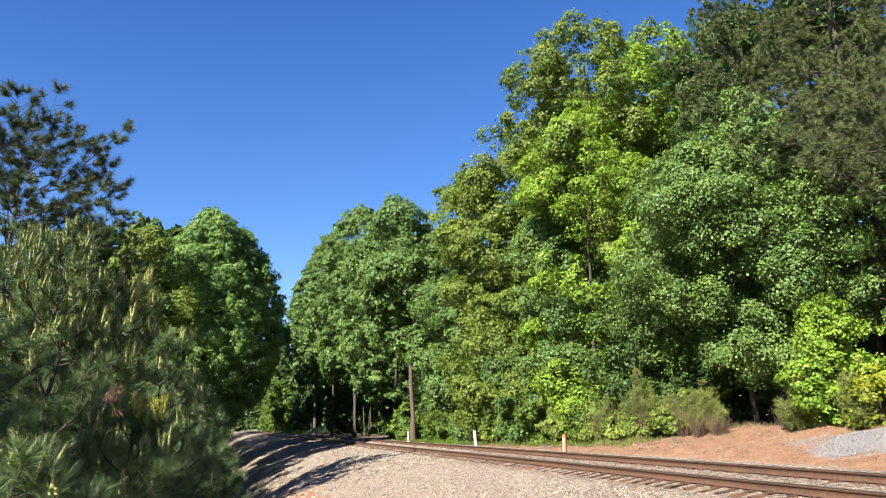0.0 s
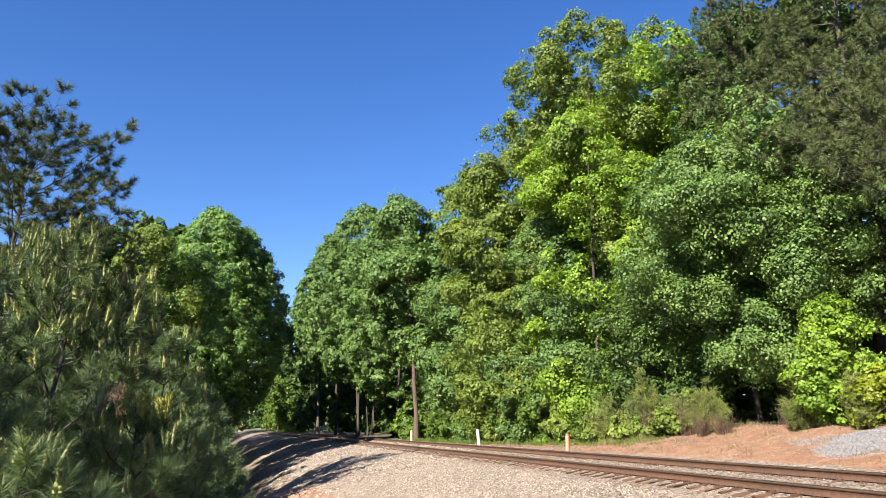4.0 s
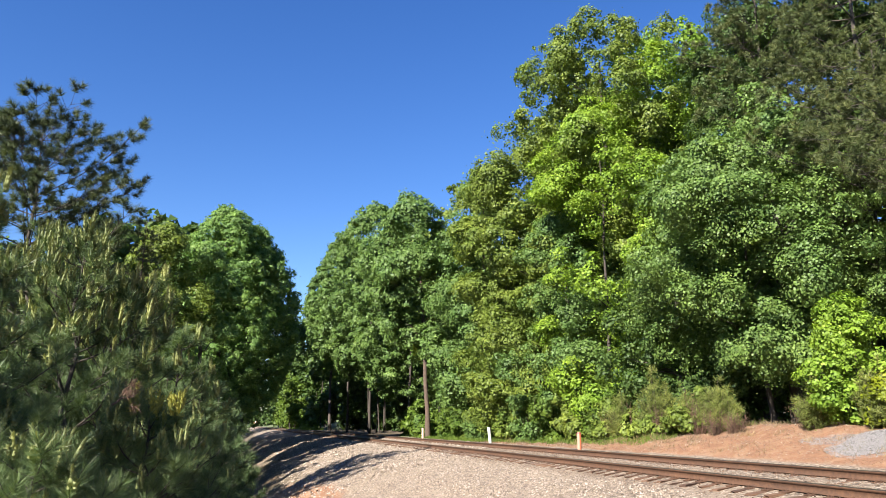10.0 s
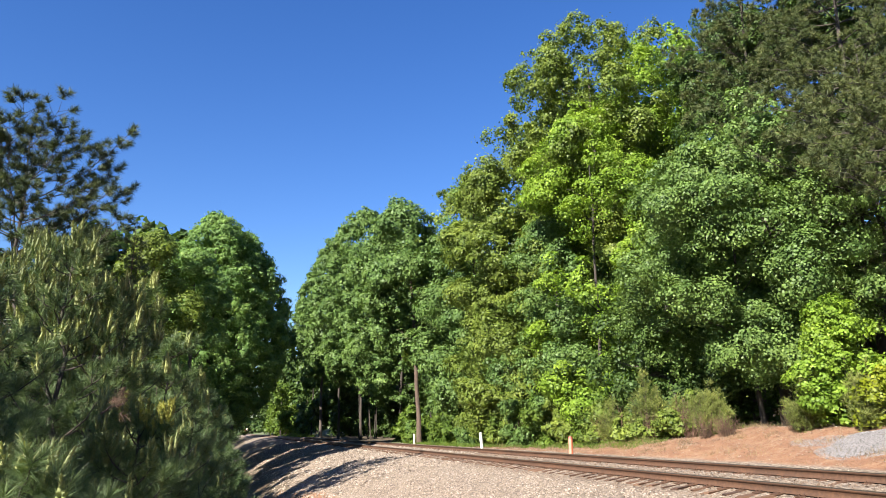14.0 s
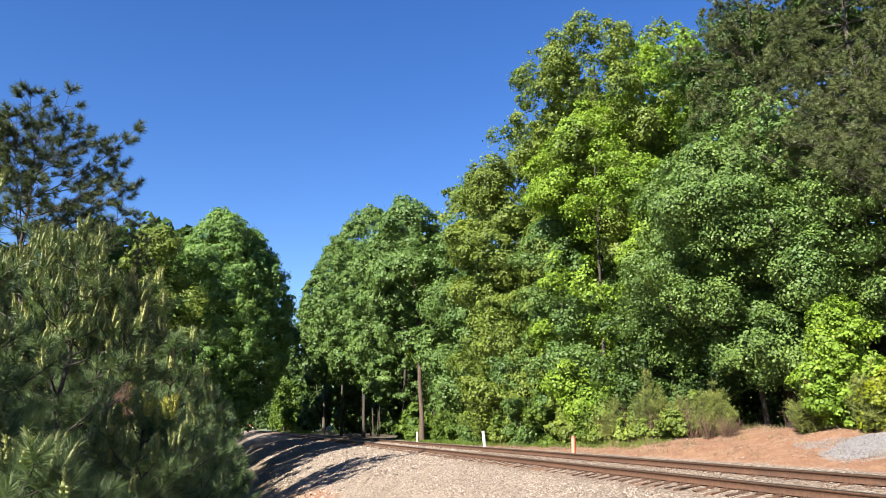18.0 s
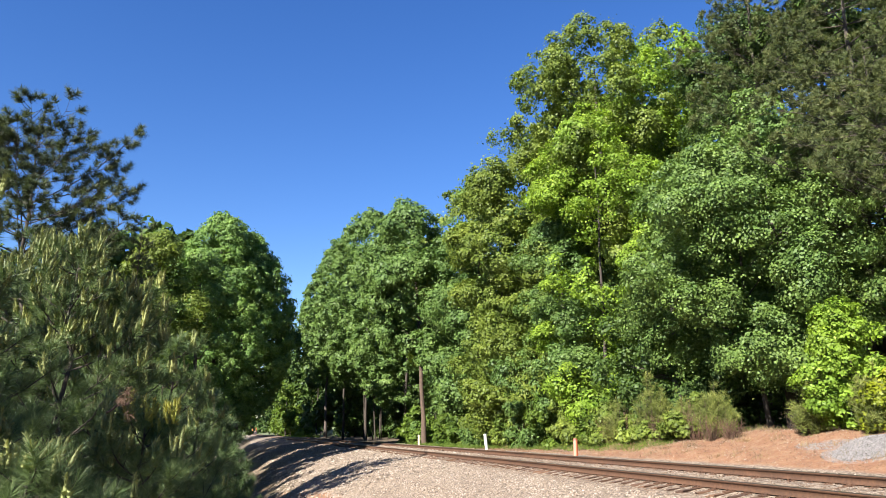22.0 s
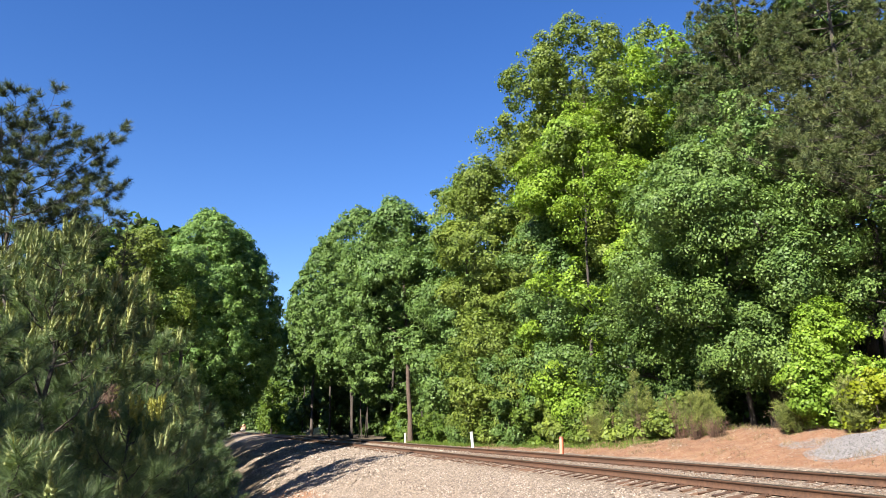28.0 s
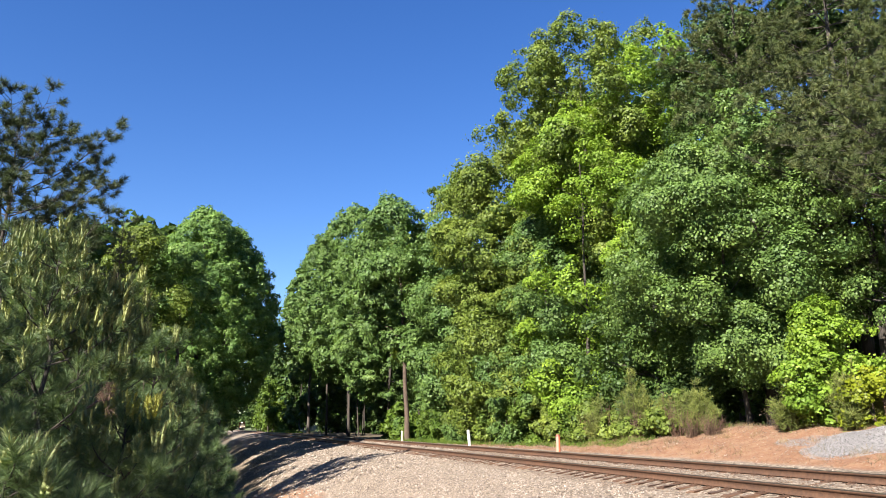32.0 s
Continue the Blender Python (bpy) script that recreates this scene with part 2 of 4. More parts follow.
def tube(points, radii, sides=7):
    """Corners and faces of a tapering tube along points."""
    p, r = np.asarray(points, float), np.asarray(radii, float)
    d = np.gradient(p, axis=0)
    d /= np.linalg.norm(d, axis=1)[:, None] + 1e-9
    ref = np.where(np.abs(d[:, 2:3]) > 0.8, [[1.0, 0, 0]], [[0, 0, 1.0]])
    a = np.cross(d, ref)
    a /= np.linalg.norm(a, axis=1)[:, None] + 1e-9
    b = np.cross(d, a)
    t = np.arange(sides) * 2 * np.pi / sides
    v = p[:, None] + r[:, None, None] * (np.cos(t)[None, :, None] * a[:, None] + np.sin(t)[None, :, None] * b[:, None])
    i = np.arange(len(p) - 1)[:, None] * sides
    j = np.arange(sides)[None]
    k = (j + 1) % sides
    f = np.stack([i + j, i + k, i + sides + k, i + sides + j], -1).reshape(-1, 4)
    return v.reshape(-1, 3), f


class Bag:
    """Gathers corners and faces of many pieces for one mesh."""

    def __init__(self):
        self.v, self.f, self.n = [], [], 0

    def add(self, v, f):
        self.v.append(v)
        self.f.append(np.asarray(f) + self.n)
        self.n += len(v)

    def mesh(self, name, mat):
        return raw_mesh(name, np.concatenate(self.v), np.concatenate(self.f), mat)


def unit(a):
    return a / (np.linalg.norm(a, axis=-1, keepdims=True) + 1e-9)


def leaves(rng, pos, normal, size, plain_leaf=False):
    """One folded, pointed leaf of four corners at each place; plain_leaf: flat ones of three corners for far crowns."""
    n = len(pos)
    nn = unit(normal)
    t = unit(np.cross(nn, unit(rng.normal(size=(n, 3)))))
    s = np.cross(nn, t)
    ln_ = size * rng.uniform(0.65, 1.35, n)[:, None]
    wd = ln_ * rng.uniform(0.36, 0.52, n)[:, None]
    if plain_leaf:
        v = np.stack([pos - t * ln_ * 0.45 + s * wd * 1.1, pos - t * ln_ * 0.45 - s * wd * 1.1, pos + t * ln_ * 0.6], 1)
        return v.reshape(-1, 3), np.arange(n * 3).reshape(n, 3)
    fold = ln_ * rng.uniform(0.02, 0.12, n)[:, None]
    v = np.stack([pos - t * ln_ * 0.5, pos + s * wd + nn * fold, pos + t * ln_ * 0.5 - nn * fold, pos - s * wd + nn * fold], 1)
    return v.reshape(-1, 3), np.arange(n * 4).reshape(n, 4)


# ---- ground ----
def ease(a, b, v):
    t = np.clip((np.asarray(v, float) - a) / (b - a), 0, 1)
    return t * t * (3 - 2 * t)


FAR_X = [-600, -60, -20, -8, -3, -1, 1, 3, 6, 8, 8.9, 9.25, 9.85, 11.1, 11.8, 12.3, 13.6, 15.0, 17.5, 22, 60, 600]
FAR_Z = [-1.0, -1.6, -2.8, -3.6, -4.0, -3.9, -3.0, -1.85, -0.78, -0.44, -0.34, -0.285, -0.165, -0.015, 0.02, 0.02, 0.03, 0.05, 0.08, 0.25, 6.0, 30.0]
NEAR_Z = [-1.0, -1.4, -1.6, -1.6, -1.5, -1.2, -0.75, -0.62, -0.52, -0.44, -0.34, -0.285, -0.165, -0.015, 0.02, 0.02, 0.04, 0.45, 1.05, 1.2, 6.0, 30.0]


def ground_z(x, y):
    x, y = np.asarray(x, float), np.asarray(y, float)
    left = ease(7, 22, y)
    right = ease(20, 42, y)
    k = np.where(x < 9.3, left, right)
    z = np.interp(x, FAR_X, FAR_Z) * k + np.interp(x, FAR_X, NEAR_Z) * (1 - k)
    rough = 0.05 * np.sin(x * 1.7 + y * 0.9) * np.sin(y * 1.3 - x * 0.6) + 0.035 * np.sin(x * 4.1 - y * 2.3)
    off = np.clip(np.maximum(8.3 - x, x - 13.0) / 2.5, 0, 1)
    return z + rough * off


gx = np.concatenate([[-600, -300, -150, -80, -50, -30, -20], np.arange(-14, 9.0, 0.45), np.arange(9.0, 14.0, 0.25), np.arange(14, 26, 0.4), [28, 32, 40, 55, 80, 150, 300, 600]])
gy = np.concatenate([[-300, -120, -50, -20, -8], np.arange(-4, 60, 0.5), np.arange(60, 130, 2.0), [140, 155, 175, 200, 240, 300, 400, 550, 750, 1100, 1800]])
GX, GY = np.meshgrid(gx, gy)
GZ = ground_z(GX, GY)
nx, ny = len(gx), len(gy)
ii = (np.arange(ny - 1)[:, None] * nx + np.arange(nx - 1)[None]).ravel()
gm = smooth(raw_mesh("ground", np.stack([GX, GY, GZ], -1).reshape(-1, 3), np.stack([ii, ii + 1, ii + nx + 1, ii + nx], 1), GROUND))
ballast_zone = ease(2.3, 4.6, GX + 0.5 * np.sin(GY * 0.35)) * (1 - ease(13.3, 14.2, GX))
dirt_zone = np.maximum(ease(-1.5, 0.5, GX) * (1 - ease(3, 6, GX)) * (1 - ease(34, 48, GY)), ease(13.0, 13.9, GX) * (1 - ease(17.3, 19.0, GX)) * (1 - 0.9 * ease(40, 52, GY)))
grass_zone = np.clip(ease(13, 14, GX) * (1 - ease(16, 19, GX)) * ease(38, 50, GY) * (1 - ease(66, 76, GY)) + ease(150, 200, GY) * ease(12, 13, GX) * (1 - ease(30, 45, GX)), 0, 1)
zone = gm.color_attributes.new("zone", "FLOAT_COLOR", "POINT")
zone.data.foreach_set("color", np.stack([ballast_zone, dirt_zone, grass_zone, np.ones_like(GX)], -1).astype(np.float32).ravel())
tagged(piece("ground", gm), "sandy orange earth, gravel bed and leaf litter beside the railway", "ground", kind="structure")


# ---- railway track ----
TRACK_Y0, TRACK_Y1, CANT, MID = -30.0, 900.0, 0.12, 10.485
track = tagged(new("railway_track"), "single rusty railway track on wooden ties, banked towards the inside", "railway track", kind="structure")
tilt = -math.degrees(math.atan(CANT))
PROFILE = [(-0.07, -0.168), (0.07, -0.168), (0.07, -0.157), (0.012, -0.14), (0.0085, -0.05), (0.034, -0.036), (0.035, -0.008), (0.026, 0.0),
           (-0.026, 0.0), (-0.035, -0.008), (-0.034, -0.036), (-0.0085, -0.05), (-0.012, -0.14), (-0.07, -0.157)]


def rail(x, z):
    ys = np.linspace(TRACK_Y0, TRACK_Y1, 2)
    n = len(PROFILE)
    v = [(px, y, pz) for y in ys for px, pz in PROFILE]
    f = [(j, (j + 1) % n, n + (j + 1) % n, n + j) for j in range(n)]
    me = raw_mesh("rail", v, f, RUST)
    me.materials.append(RAIL_TOP)
    for j in (6, 7, 8):
        me.polygons[j].material_index = 1
    ob = piece("rail", me, track, "rust-brown steel rail with a dark worn head")
    ob.matrix_local = pose(x, 0, z, 0, tilt, 0)


rail(9.73, 0.0)
rail(11.23, 0.18)


def tie_mesh(seed):
    rng = random.Random(seed)
    bm = bmesh.new()
    box(bm, (2.6, 0.225, 0.18), (0, 0, -0.09), 0.022)
    for v in bm.verts:
        v.co += Vector((rng.uniform(-0.05, 0.05), rng.uniform(-0.016, 0.016), rng.uniform(-0.018, 0.006)))
    me = bpy.data.meshes.new("tie")
    bm.to_mesh(me)
    bm.free()
    me.materials.append(TIE)
    return me


def plate_mesh():
    bm = bmesh.new()
    box(bm, (0.34, 0.19, 0.02), (0, 0, 0.01), 0.004)
    for sx in (-0.085, 0.085):
        for sy in (-0.06, 0.06):
            cyl(bm, 0.016, 0.022, 0.035, (sx, sy, 0.03), seg=6)
    me = bpy.data.meshes.new("tie_plate")
    bm.to_mesh(me)
    bm.free()
    me.materials.append(RUST)
    return me


TIES, PLATE = [tie_mesh(s) for s in range(5)], plate_mesh()
TIE_Z = -0.19 + CANT * 0.755
far_ties = Bag()
rng = random.Random(4)
y = 2.0
count = 0
while y < TRACK_Y1:
    m = pose(MID + rng.uniform(-0.05, 0.05), y + rng.uniform(-0.03, 0.03), TIE_Z + rng.uniform(-0.012, 0.004), 0, tilt, rng.uniform(-1.2, 1.2))
    if count < 290:
        piece("tie", rng.choice(TIES), track).matrix_local = m
        if count < 110:
            for px in (-0.755, 0.755):
                piece("tie_plate", PLATE, track).matrix_local = m @ pose(px, 0, 0.0)
    else:
        c = np.array([m @ Vector((sx, sy, sz)) for sz in (-0.18, 0) for sx, sy in ((-1.3, -0.11), (1.3, -0.11), (1.3, 0.11), (-1.3, 0.11))])
        far_ties.add(c, [(4, 5, 6, 7), (0, 1, 5, 4), (2, 3, 7, 6), (1, 2, 6, 5), (3, 0, 4, 7)])
    count += 1
    y += 0.53
far_ob = piece("far_ties", far_ties.mesh("far_ties", TIE), track)
far_ob["kind"] = "stuff"


# ---- stones ----
CHIP_V = np.array([(1, 0, -0.5), (0, 1, -0.5), (-1, 0, -0.5), (0, -1, -0.5), (0, 0, 0.8)], float)
CHIP_F = np.array([(0, 1, 4), (1, 2, 4), (2, 3, 4), (3, 0, 4)])


def stones(name, pos, size, seed, mat):
    r = np.random.default_rng(seed)
    n = len(pos)
    c = unit(r.normal(size=(n, 3)) * 0.45 + np.array([0, 0, 1.0]))
    a = unit(np.cross(c, r.normal(size=(n, 3))))
    b = np.cross(c, a)
    v = CHIP_V[None] * r.uniform(0.6, 1.35, (n, 5, 1)) * np.array([1.0, 0.85, 0.9]) * (size * r.uniform(0.6, 1.3, n))[:, None, None]
    v = v @ np.stack([a, b, c], 1) + pos[:, None]
    f = CHIP_F[None] + (np.arange(n) * 5)[:, None, None]
    return raw_mesh(name, v.reshape(-1, 3), f.reshape(-1, 3), mat)


def scatter(r, x0, x1, y0, y1, n, skip=lambda x, y: np.zeros(len(x), bool)):
    x, yy = r.uniform(x0, x1, n), r.uniform(y0, y1, n)
    k = ~skip(x, yy)
    return np.stack([x[k], yy[k], ground_z(x[k], yy[k])], 1)


r = np.random.default_rng(11)
thin = lambda x, y: r.uniform(size=len(x)) > ease(1.4, 4.4, x + 0.5 * np.sin(y * 0.35))
near_bed = np.concatenate([scatter(r, 1.5, 8.9, 9, 30, 44000, thin)])
dusty = np.concatenate([scatter(r, 8.7, 11.8, 9, 36, 11000), scatter(r, 11.8, 12.3, 9, 36, 2500)])
shoulder = scatter(r, 12.15, 13.4, 9, 45, 9000)
slope = scatter(r, -0.5, 4.0, 20, 75, 1500)
more_bed = scatter(r, 1.0, 9.2, 62, 115, 12000, thin)
far_bed = np.concatenate([slope, scatter(r, 1.0, 9.2, 30, 62, 17000, thin), scatter(r, 9.2, 13.6, 34, 62, 4000)])
tagged(piece("ballast", stones("ballast", near_bed, 0.031, 1, STONE)), "pale tan crushed-stone railway ballast", "gravel", kind="stuff")
tagged(piece("ballast", stones("ballast", dusty, 0.024, 9, STONE_DUSTY)), "dusty brown ballast between and beside the rails", "gravel", kind="stuff")
tagged(piece("ballast", stones("ballast", far_bed, 0.06, 2, STONE)), "pale tan crushed-stone railway ballast", "gravel", kind="stuff")
tagged(piece("ballast", stones("ballast", more_bed, 0.085, 7, STONE)), "pale tan crushed-stone railway ballast", "gravel", kind="stuff")
tagged(piece("ballast", stones("ballast", shoulder, 0.032, 12, STONE)), "pale crushed stone along the far edge of the track", "gravel", kind="stuff")
tagged(piece("bank_stones", stones("bank_stones", scatter(r, 13.4, 18.2, 10, 42, 7000), 0.022, 3, STONE), ), "scattered pale stones on the orange earth bank", "stones", kind="stuff")


# ---- trees ----
def bough(points, r0, r1, sides=6):
    p = np.asarray(points, float)
    return tube(p, np.linspace(r0, r1, len(p)), sides)


def bend(rng, a, b, n, amount):
    t = np.linspace(0, 1, n)[:, None]
    p = np.asarray(a) * (1 - t) + np.asarray(b) * t
    return p + rng.normal(size=(n, 3)) * amount * np.sin(np.pi * t)


def crown_leaves(rng, clumps, n, size, flat=0.85, plain_leaf=False):
    """Leaves in small domed sprays on the outside of each clump (x, y, z, radius), as many sprays as the leaves can close."""
    w = clumps[:, 3] ** 2
    closed = n * size ** 2 * 0.5 / (6.28 * (0.33 * clumps[:, 3].mean()) ** 2)
    m = int(np.clip(closed, 2.5 * len(clumps), 12 * len(clumps)))
    k = rng.choice(len(clumps), m, p=w / w.sum())
    axis = clumps[:, :2].mean(0)
    out = np.zeros((m, 3))
    out[:, :2] = unit(clumps[k, :2] - axis)
    d = unit(rng.normal(size=(m, 3)) + 1.1 * out + np.array([0, 0, 0.25]))
    centre = clumps[k, :3] + d * clumps[k, 3:4] * rng.uniform(0.5, 1.05, (m, 1)) * np.array([1, 1, flat])
    srad = clumps[k, 3] * rng.uniform(0.18, 0.48, m)
    j = rng.choice(m, n, p=srad ** 2 / (srad ** 2).sum())
    e = unit(rng.normal(size=(n, 3)) + 0.85 * d[j] + np.array([0, 0, 0.5]))
    pos = centre[j] + e * (srad[j] * (1.1 - 0.4 * rng.uniform(size=n) ** 2))[:, None] * np.array([1.1, 1.1, 0.85])
    stray = rng.uniform(size=n) < 0.2
    pos[stray] += rng.normal(size=(int(stray.sum()), 3)) * 0.35 * srad[j][stray, None]
    nrm = e * 0.8 + d[j] * 0.25 + np.array([0, 0, 0.15]) + rng.normal(size=(n, 3)) * 0.36
    return leaves(rng, pos, nrm, size, plain_leaf)


def crown_clumps(rng, height, base, radius, count, cr, top=0.55, lean=(0, 0), even=False):
    """Clumps gathered on boughs that reach an egg-shaped outline, uneven or closed; top: how far up it is widest."""
    nb = max(5, int(count * (0.8 if even else 0.42)))
    t = (np.arange(nb) + rng.uniform(0, 1, nb)) / nb
    a = np.arange(nb) * 2.39996 + rng.uniform(-0.3, 0.3, nb) if even else rng.permutation(nb) * 2.4 + rng.uniform(-0.6, 0.6, nb)
    prof = np.where(t < top, np.sin(np.pi / 2 * np.clip(t / top * 0.65 + 0.35, 0, 1)), np.clip(1 - (np.clip((t - top) / (1 - top), 0, 1)) ** 1.8, 0.02, 1) ** 0.6)
    reach = np.maximum(radius * prof * (rng.uniform(0.93, 1.03, nb) if even else rng.uniform(0.72, 1.09, nb)) - cr * 0.6, 0.0)
    z = base + cr * 0.5 + (height - base - cr * 1.2) * t
    ends = np.stack([reach * np.cos(a) + lean[0] * t, reach * np.sin(a) + lean[1] * t, z], 1)
    k = rng.integers(0, nb, count)
    k[:nb] = np.arange(nb)
    u = rng.uniform(0.1, 1.0, (count, 1)) ** 0.7
    u[:nb] = 1.0
    roots = np.stack([lean[0] * t, lean[1] * t, z - 0.35 * reach], 1)
    c = roots[k] * (1 - u) + ends[k] * u + rng.normal(size=(count, 3)) * np.array([0.5, 0.5, 0.35]) * cr * (u < 1)
    return np.concatenate([c, cr * (rng.uniform(0.75, 1.1, (count, 1)) if even else rng.uniform(0.6, 1.3, (count, 1)))], 1)


def broadleaf(label, x, y, height, radius, base, mat, seed, n, size, count=70, cr=1.3, top=0.5, lean=(0, 0), trunk_r=0.22, name="deciduous_tree", category="tree", group="trees along the railway", limbs=7, bark=None, even=False):
    """A tree whose height is measured from the rail level; its foot stands on the ground."""
    rng = np.random.default_rng(seed)
    z0 = float(ground_z(x, y)) - 0.05
    e = thing(name, x, y, z0, label, category, group)
    h, b = height - z0, base - z0
    cl = crown_clumps(rng, h, b, radius, count, cr, top, lean, even)
    p = bend(rng, (0, 0, 0), (lean[0] * 0.8, lean[1] * 0.8, h * 0.88), 9, 0.12)
    v, f = tube(p, trunk_r * np.array([1.35, 1.0, 0.92, 0.84, 0.74, 0.6, 0.45, 0.3, 0.12]), 9)
    piece("trunk", smooth(raw_mesh("trunk", v, f, bark or BARK)), e)
    for i in rng.choice(len(cl), min(limbs, len(cl)), replace=False):
        c = cl[i, :3]
        s = np.clip(c[2] - 0.35 * np.hypot(c[0], c[1]) - 0.3, 0.25 * h, 0.85 * h) / (0.88 * h)
        start = np.array([np.interp(s, np.linspace(0, 1, 9), p[:, k]) for k in range(3)])
        v, f = bough(bend(rng, start, c, 6, 0.15), trunk_r * 0.42 * (1.1 - s), 0.02, 6)
        piece("limb", smooth(raw_mesh("limb", v, f, bark or BARK)), e)
    v, f = crown_leaves(rng, cl, n, size, plain_leaf=y > 45)
    piece("crown", raw_mesh("crown", v, f, mat), e)
    return e


def shrub(label, x, y, height, radius, mat, seed, n, size, count=22, cr=0.5, name="shrub", group="shrubs at the edge of the woods", sx=1.0):
    rng = np.random.default_rng(seed)
    z0 = float(ground_z(x, y)) - 0.03
    e = thing(name, x, y, z0, label, "bush", group)
    h = height - z0
    cl = crown_clumps(rng, h, -0.25, radius, count, cr, 0.35)
    cl[:, 1] *= sx
    for i in rng.choice(len(cl), 5, replace=False):
        v, f = bough(bend(rng, (rng.uniform(-0.15, 0.15), rng.uniform(-0.15, 0.15), 0), cl[i, :3], 5, 0.06), 0.03, 0.008, 5)
        piece("stem", smooth(raw_mesh("stem", v, f, TWIG)), e)
    v, f = crown_leaves(rng, cl, n, size, 0.85, plain_leaf=y > 25)
    v[:, 2] = np.maximum(v[:, 2], 0.0)
    piece("foliage", raw_mesh("foliage", v, f, mat), e)
    return e


def needles(rng, pos, way, per, length, width, open_=1.0):
    """A brush of thin needles round the end of each twig; open_: how far they spread from it."""
    n = len(pos) * per
    p, d = np.repeat(pos, per, 0), np.repeat(unit(way), per, 0)
    side = unit(np.cross(d, rng.normal(size=(n, 3))))
    back = rng.uniform(0.1, 1, (n, 1))
    go = unit(d * (0.85 - 0.55 * back) + side * open_ * (0.45 + 0.55 * back) * rng.uniform(0.6, 1.1, (n, 1)))
    ln_ = length * rng.uniform(0.75, 1.1, (n, 1))
    root = p - d * back * 0.8 * length
    w = unit(np.cross(go, rng.normal(size=(n, 3)))) * width
    tip = root + go * ln_ + np.array([0, 0, -0.08]) * ln_
    return np.stack([root + w, root - w, tip], 1).reshape(-1, 3), np.arange(n * 3).reshape(n, 3)


def candle_mesh(mat):
    """A new shoot: a thin stem furred with short needles, one unit high."""
    rng = np.random.default_rng(77)
    bag = Bag()
    v, f = tube([(0, 0, 0), (0, 0, 0.5), (0, 0, 0.85), (0, 0, 1.0)], [0.05, 0.055, 0.04, 0.012], 5)
    bag.add(v, np.concatenate([f[:, :3], f[:, [0, 2, 3]]]))
    n = 40
    a, z = rng.uniform(0, 6.283, n), rng.uniform(0.02, 0.95, n)
    root = np.stack([0.04 * np.cos(a), 0.04 * np.sin(a), z], 1)
    go = np.stack([0.11 * np.cos(a), 0.11 * np.sin(a), rng.uniform(0.1, 0.2, n)], 1) * rng.uniform(0.6, 1.1, (n, 1))
    w = np.stack([-np.sin(a), np.cos(a), np.zeros(n)], 1) * 0.032
    bag.add(np.stack([root + w, root - w, root + go], 1).reshape(-1, 3), np.arange(n * 3).reshape(n, 3))
    return bag.mesh("candle", mat)


CANDLES = {CANDLE: candle_mesh(CANDLE), CANDLE_YELLOW: candle_mesh(CANDLE_YELLOW)}


def candles(rng, spots, length, mat, parent):
    """Upright new shoots at the tips of a branch."""
    for p in spots:
        for _ in range(rng.integers(2, 5)):
            ln_ = length * rng.uniform(0.35, 1.3)
            ob = piece("candle", CANDLES[mat], parent)
            o = p + np.array([rng.normal() * 0.025, rng.normal() * 0.025, -0.02])
            ob.matrix_local = pose(*o, rng.normal() * 11, rng.normal() * 11, 0) @ Matrix.Diagonal((0.3, 0.3, ln_, 1))


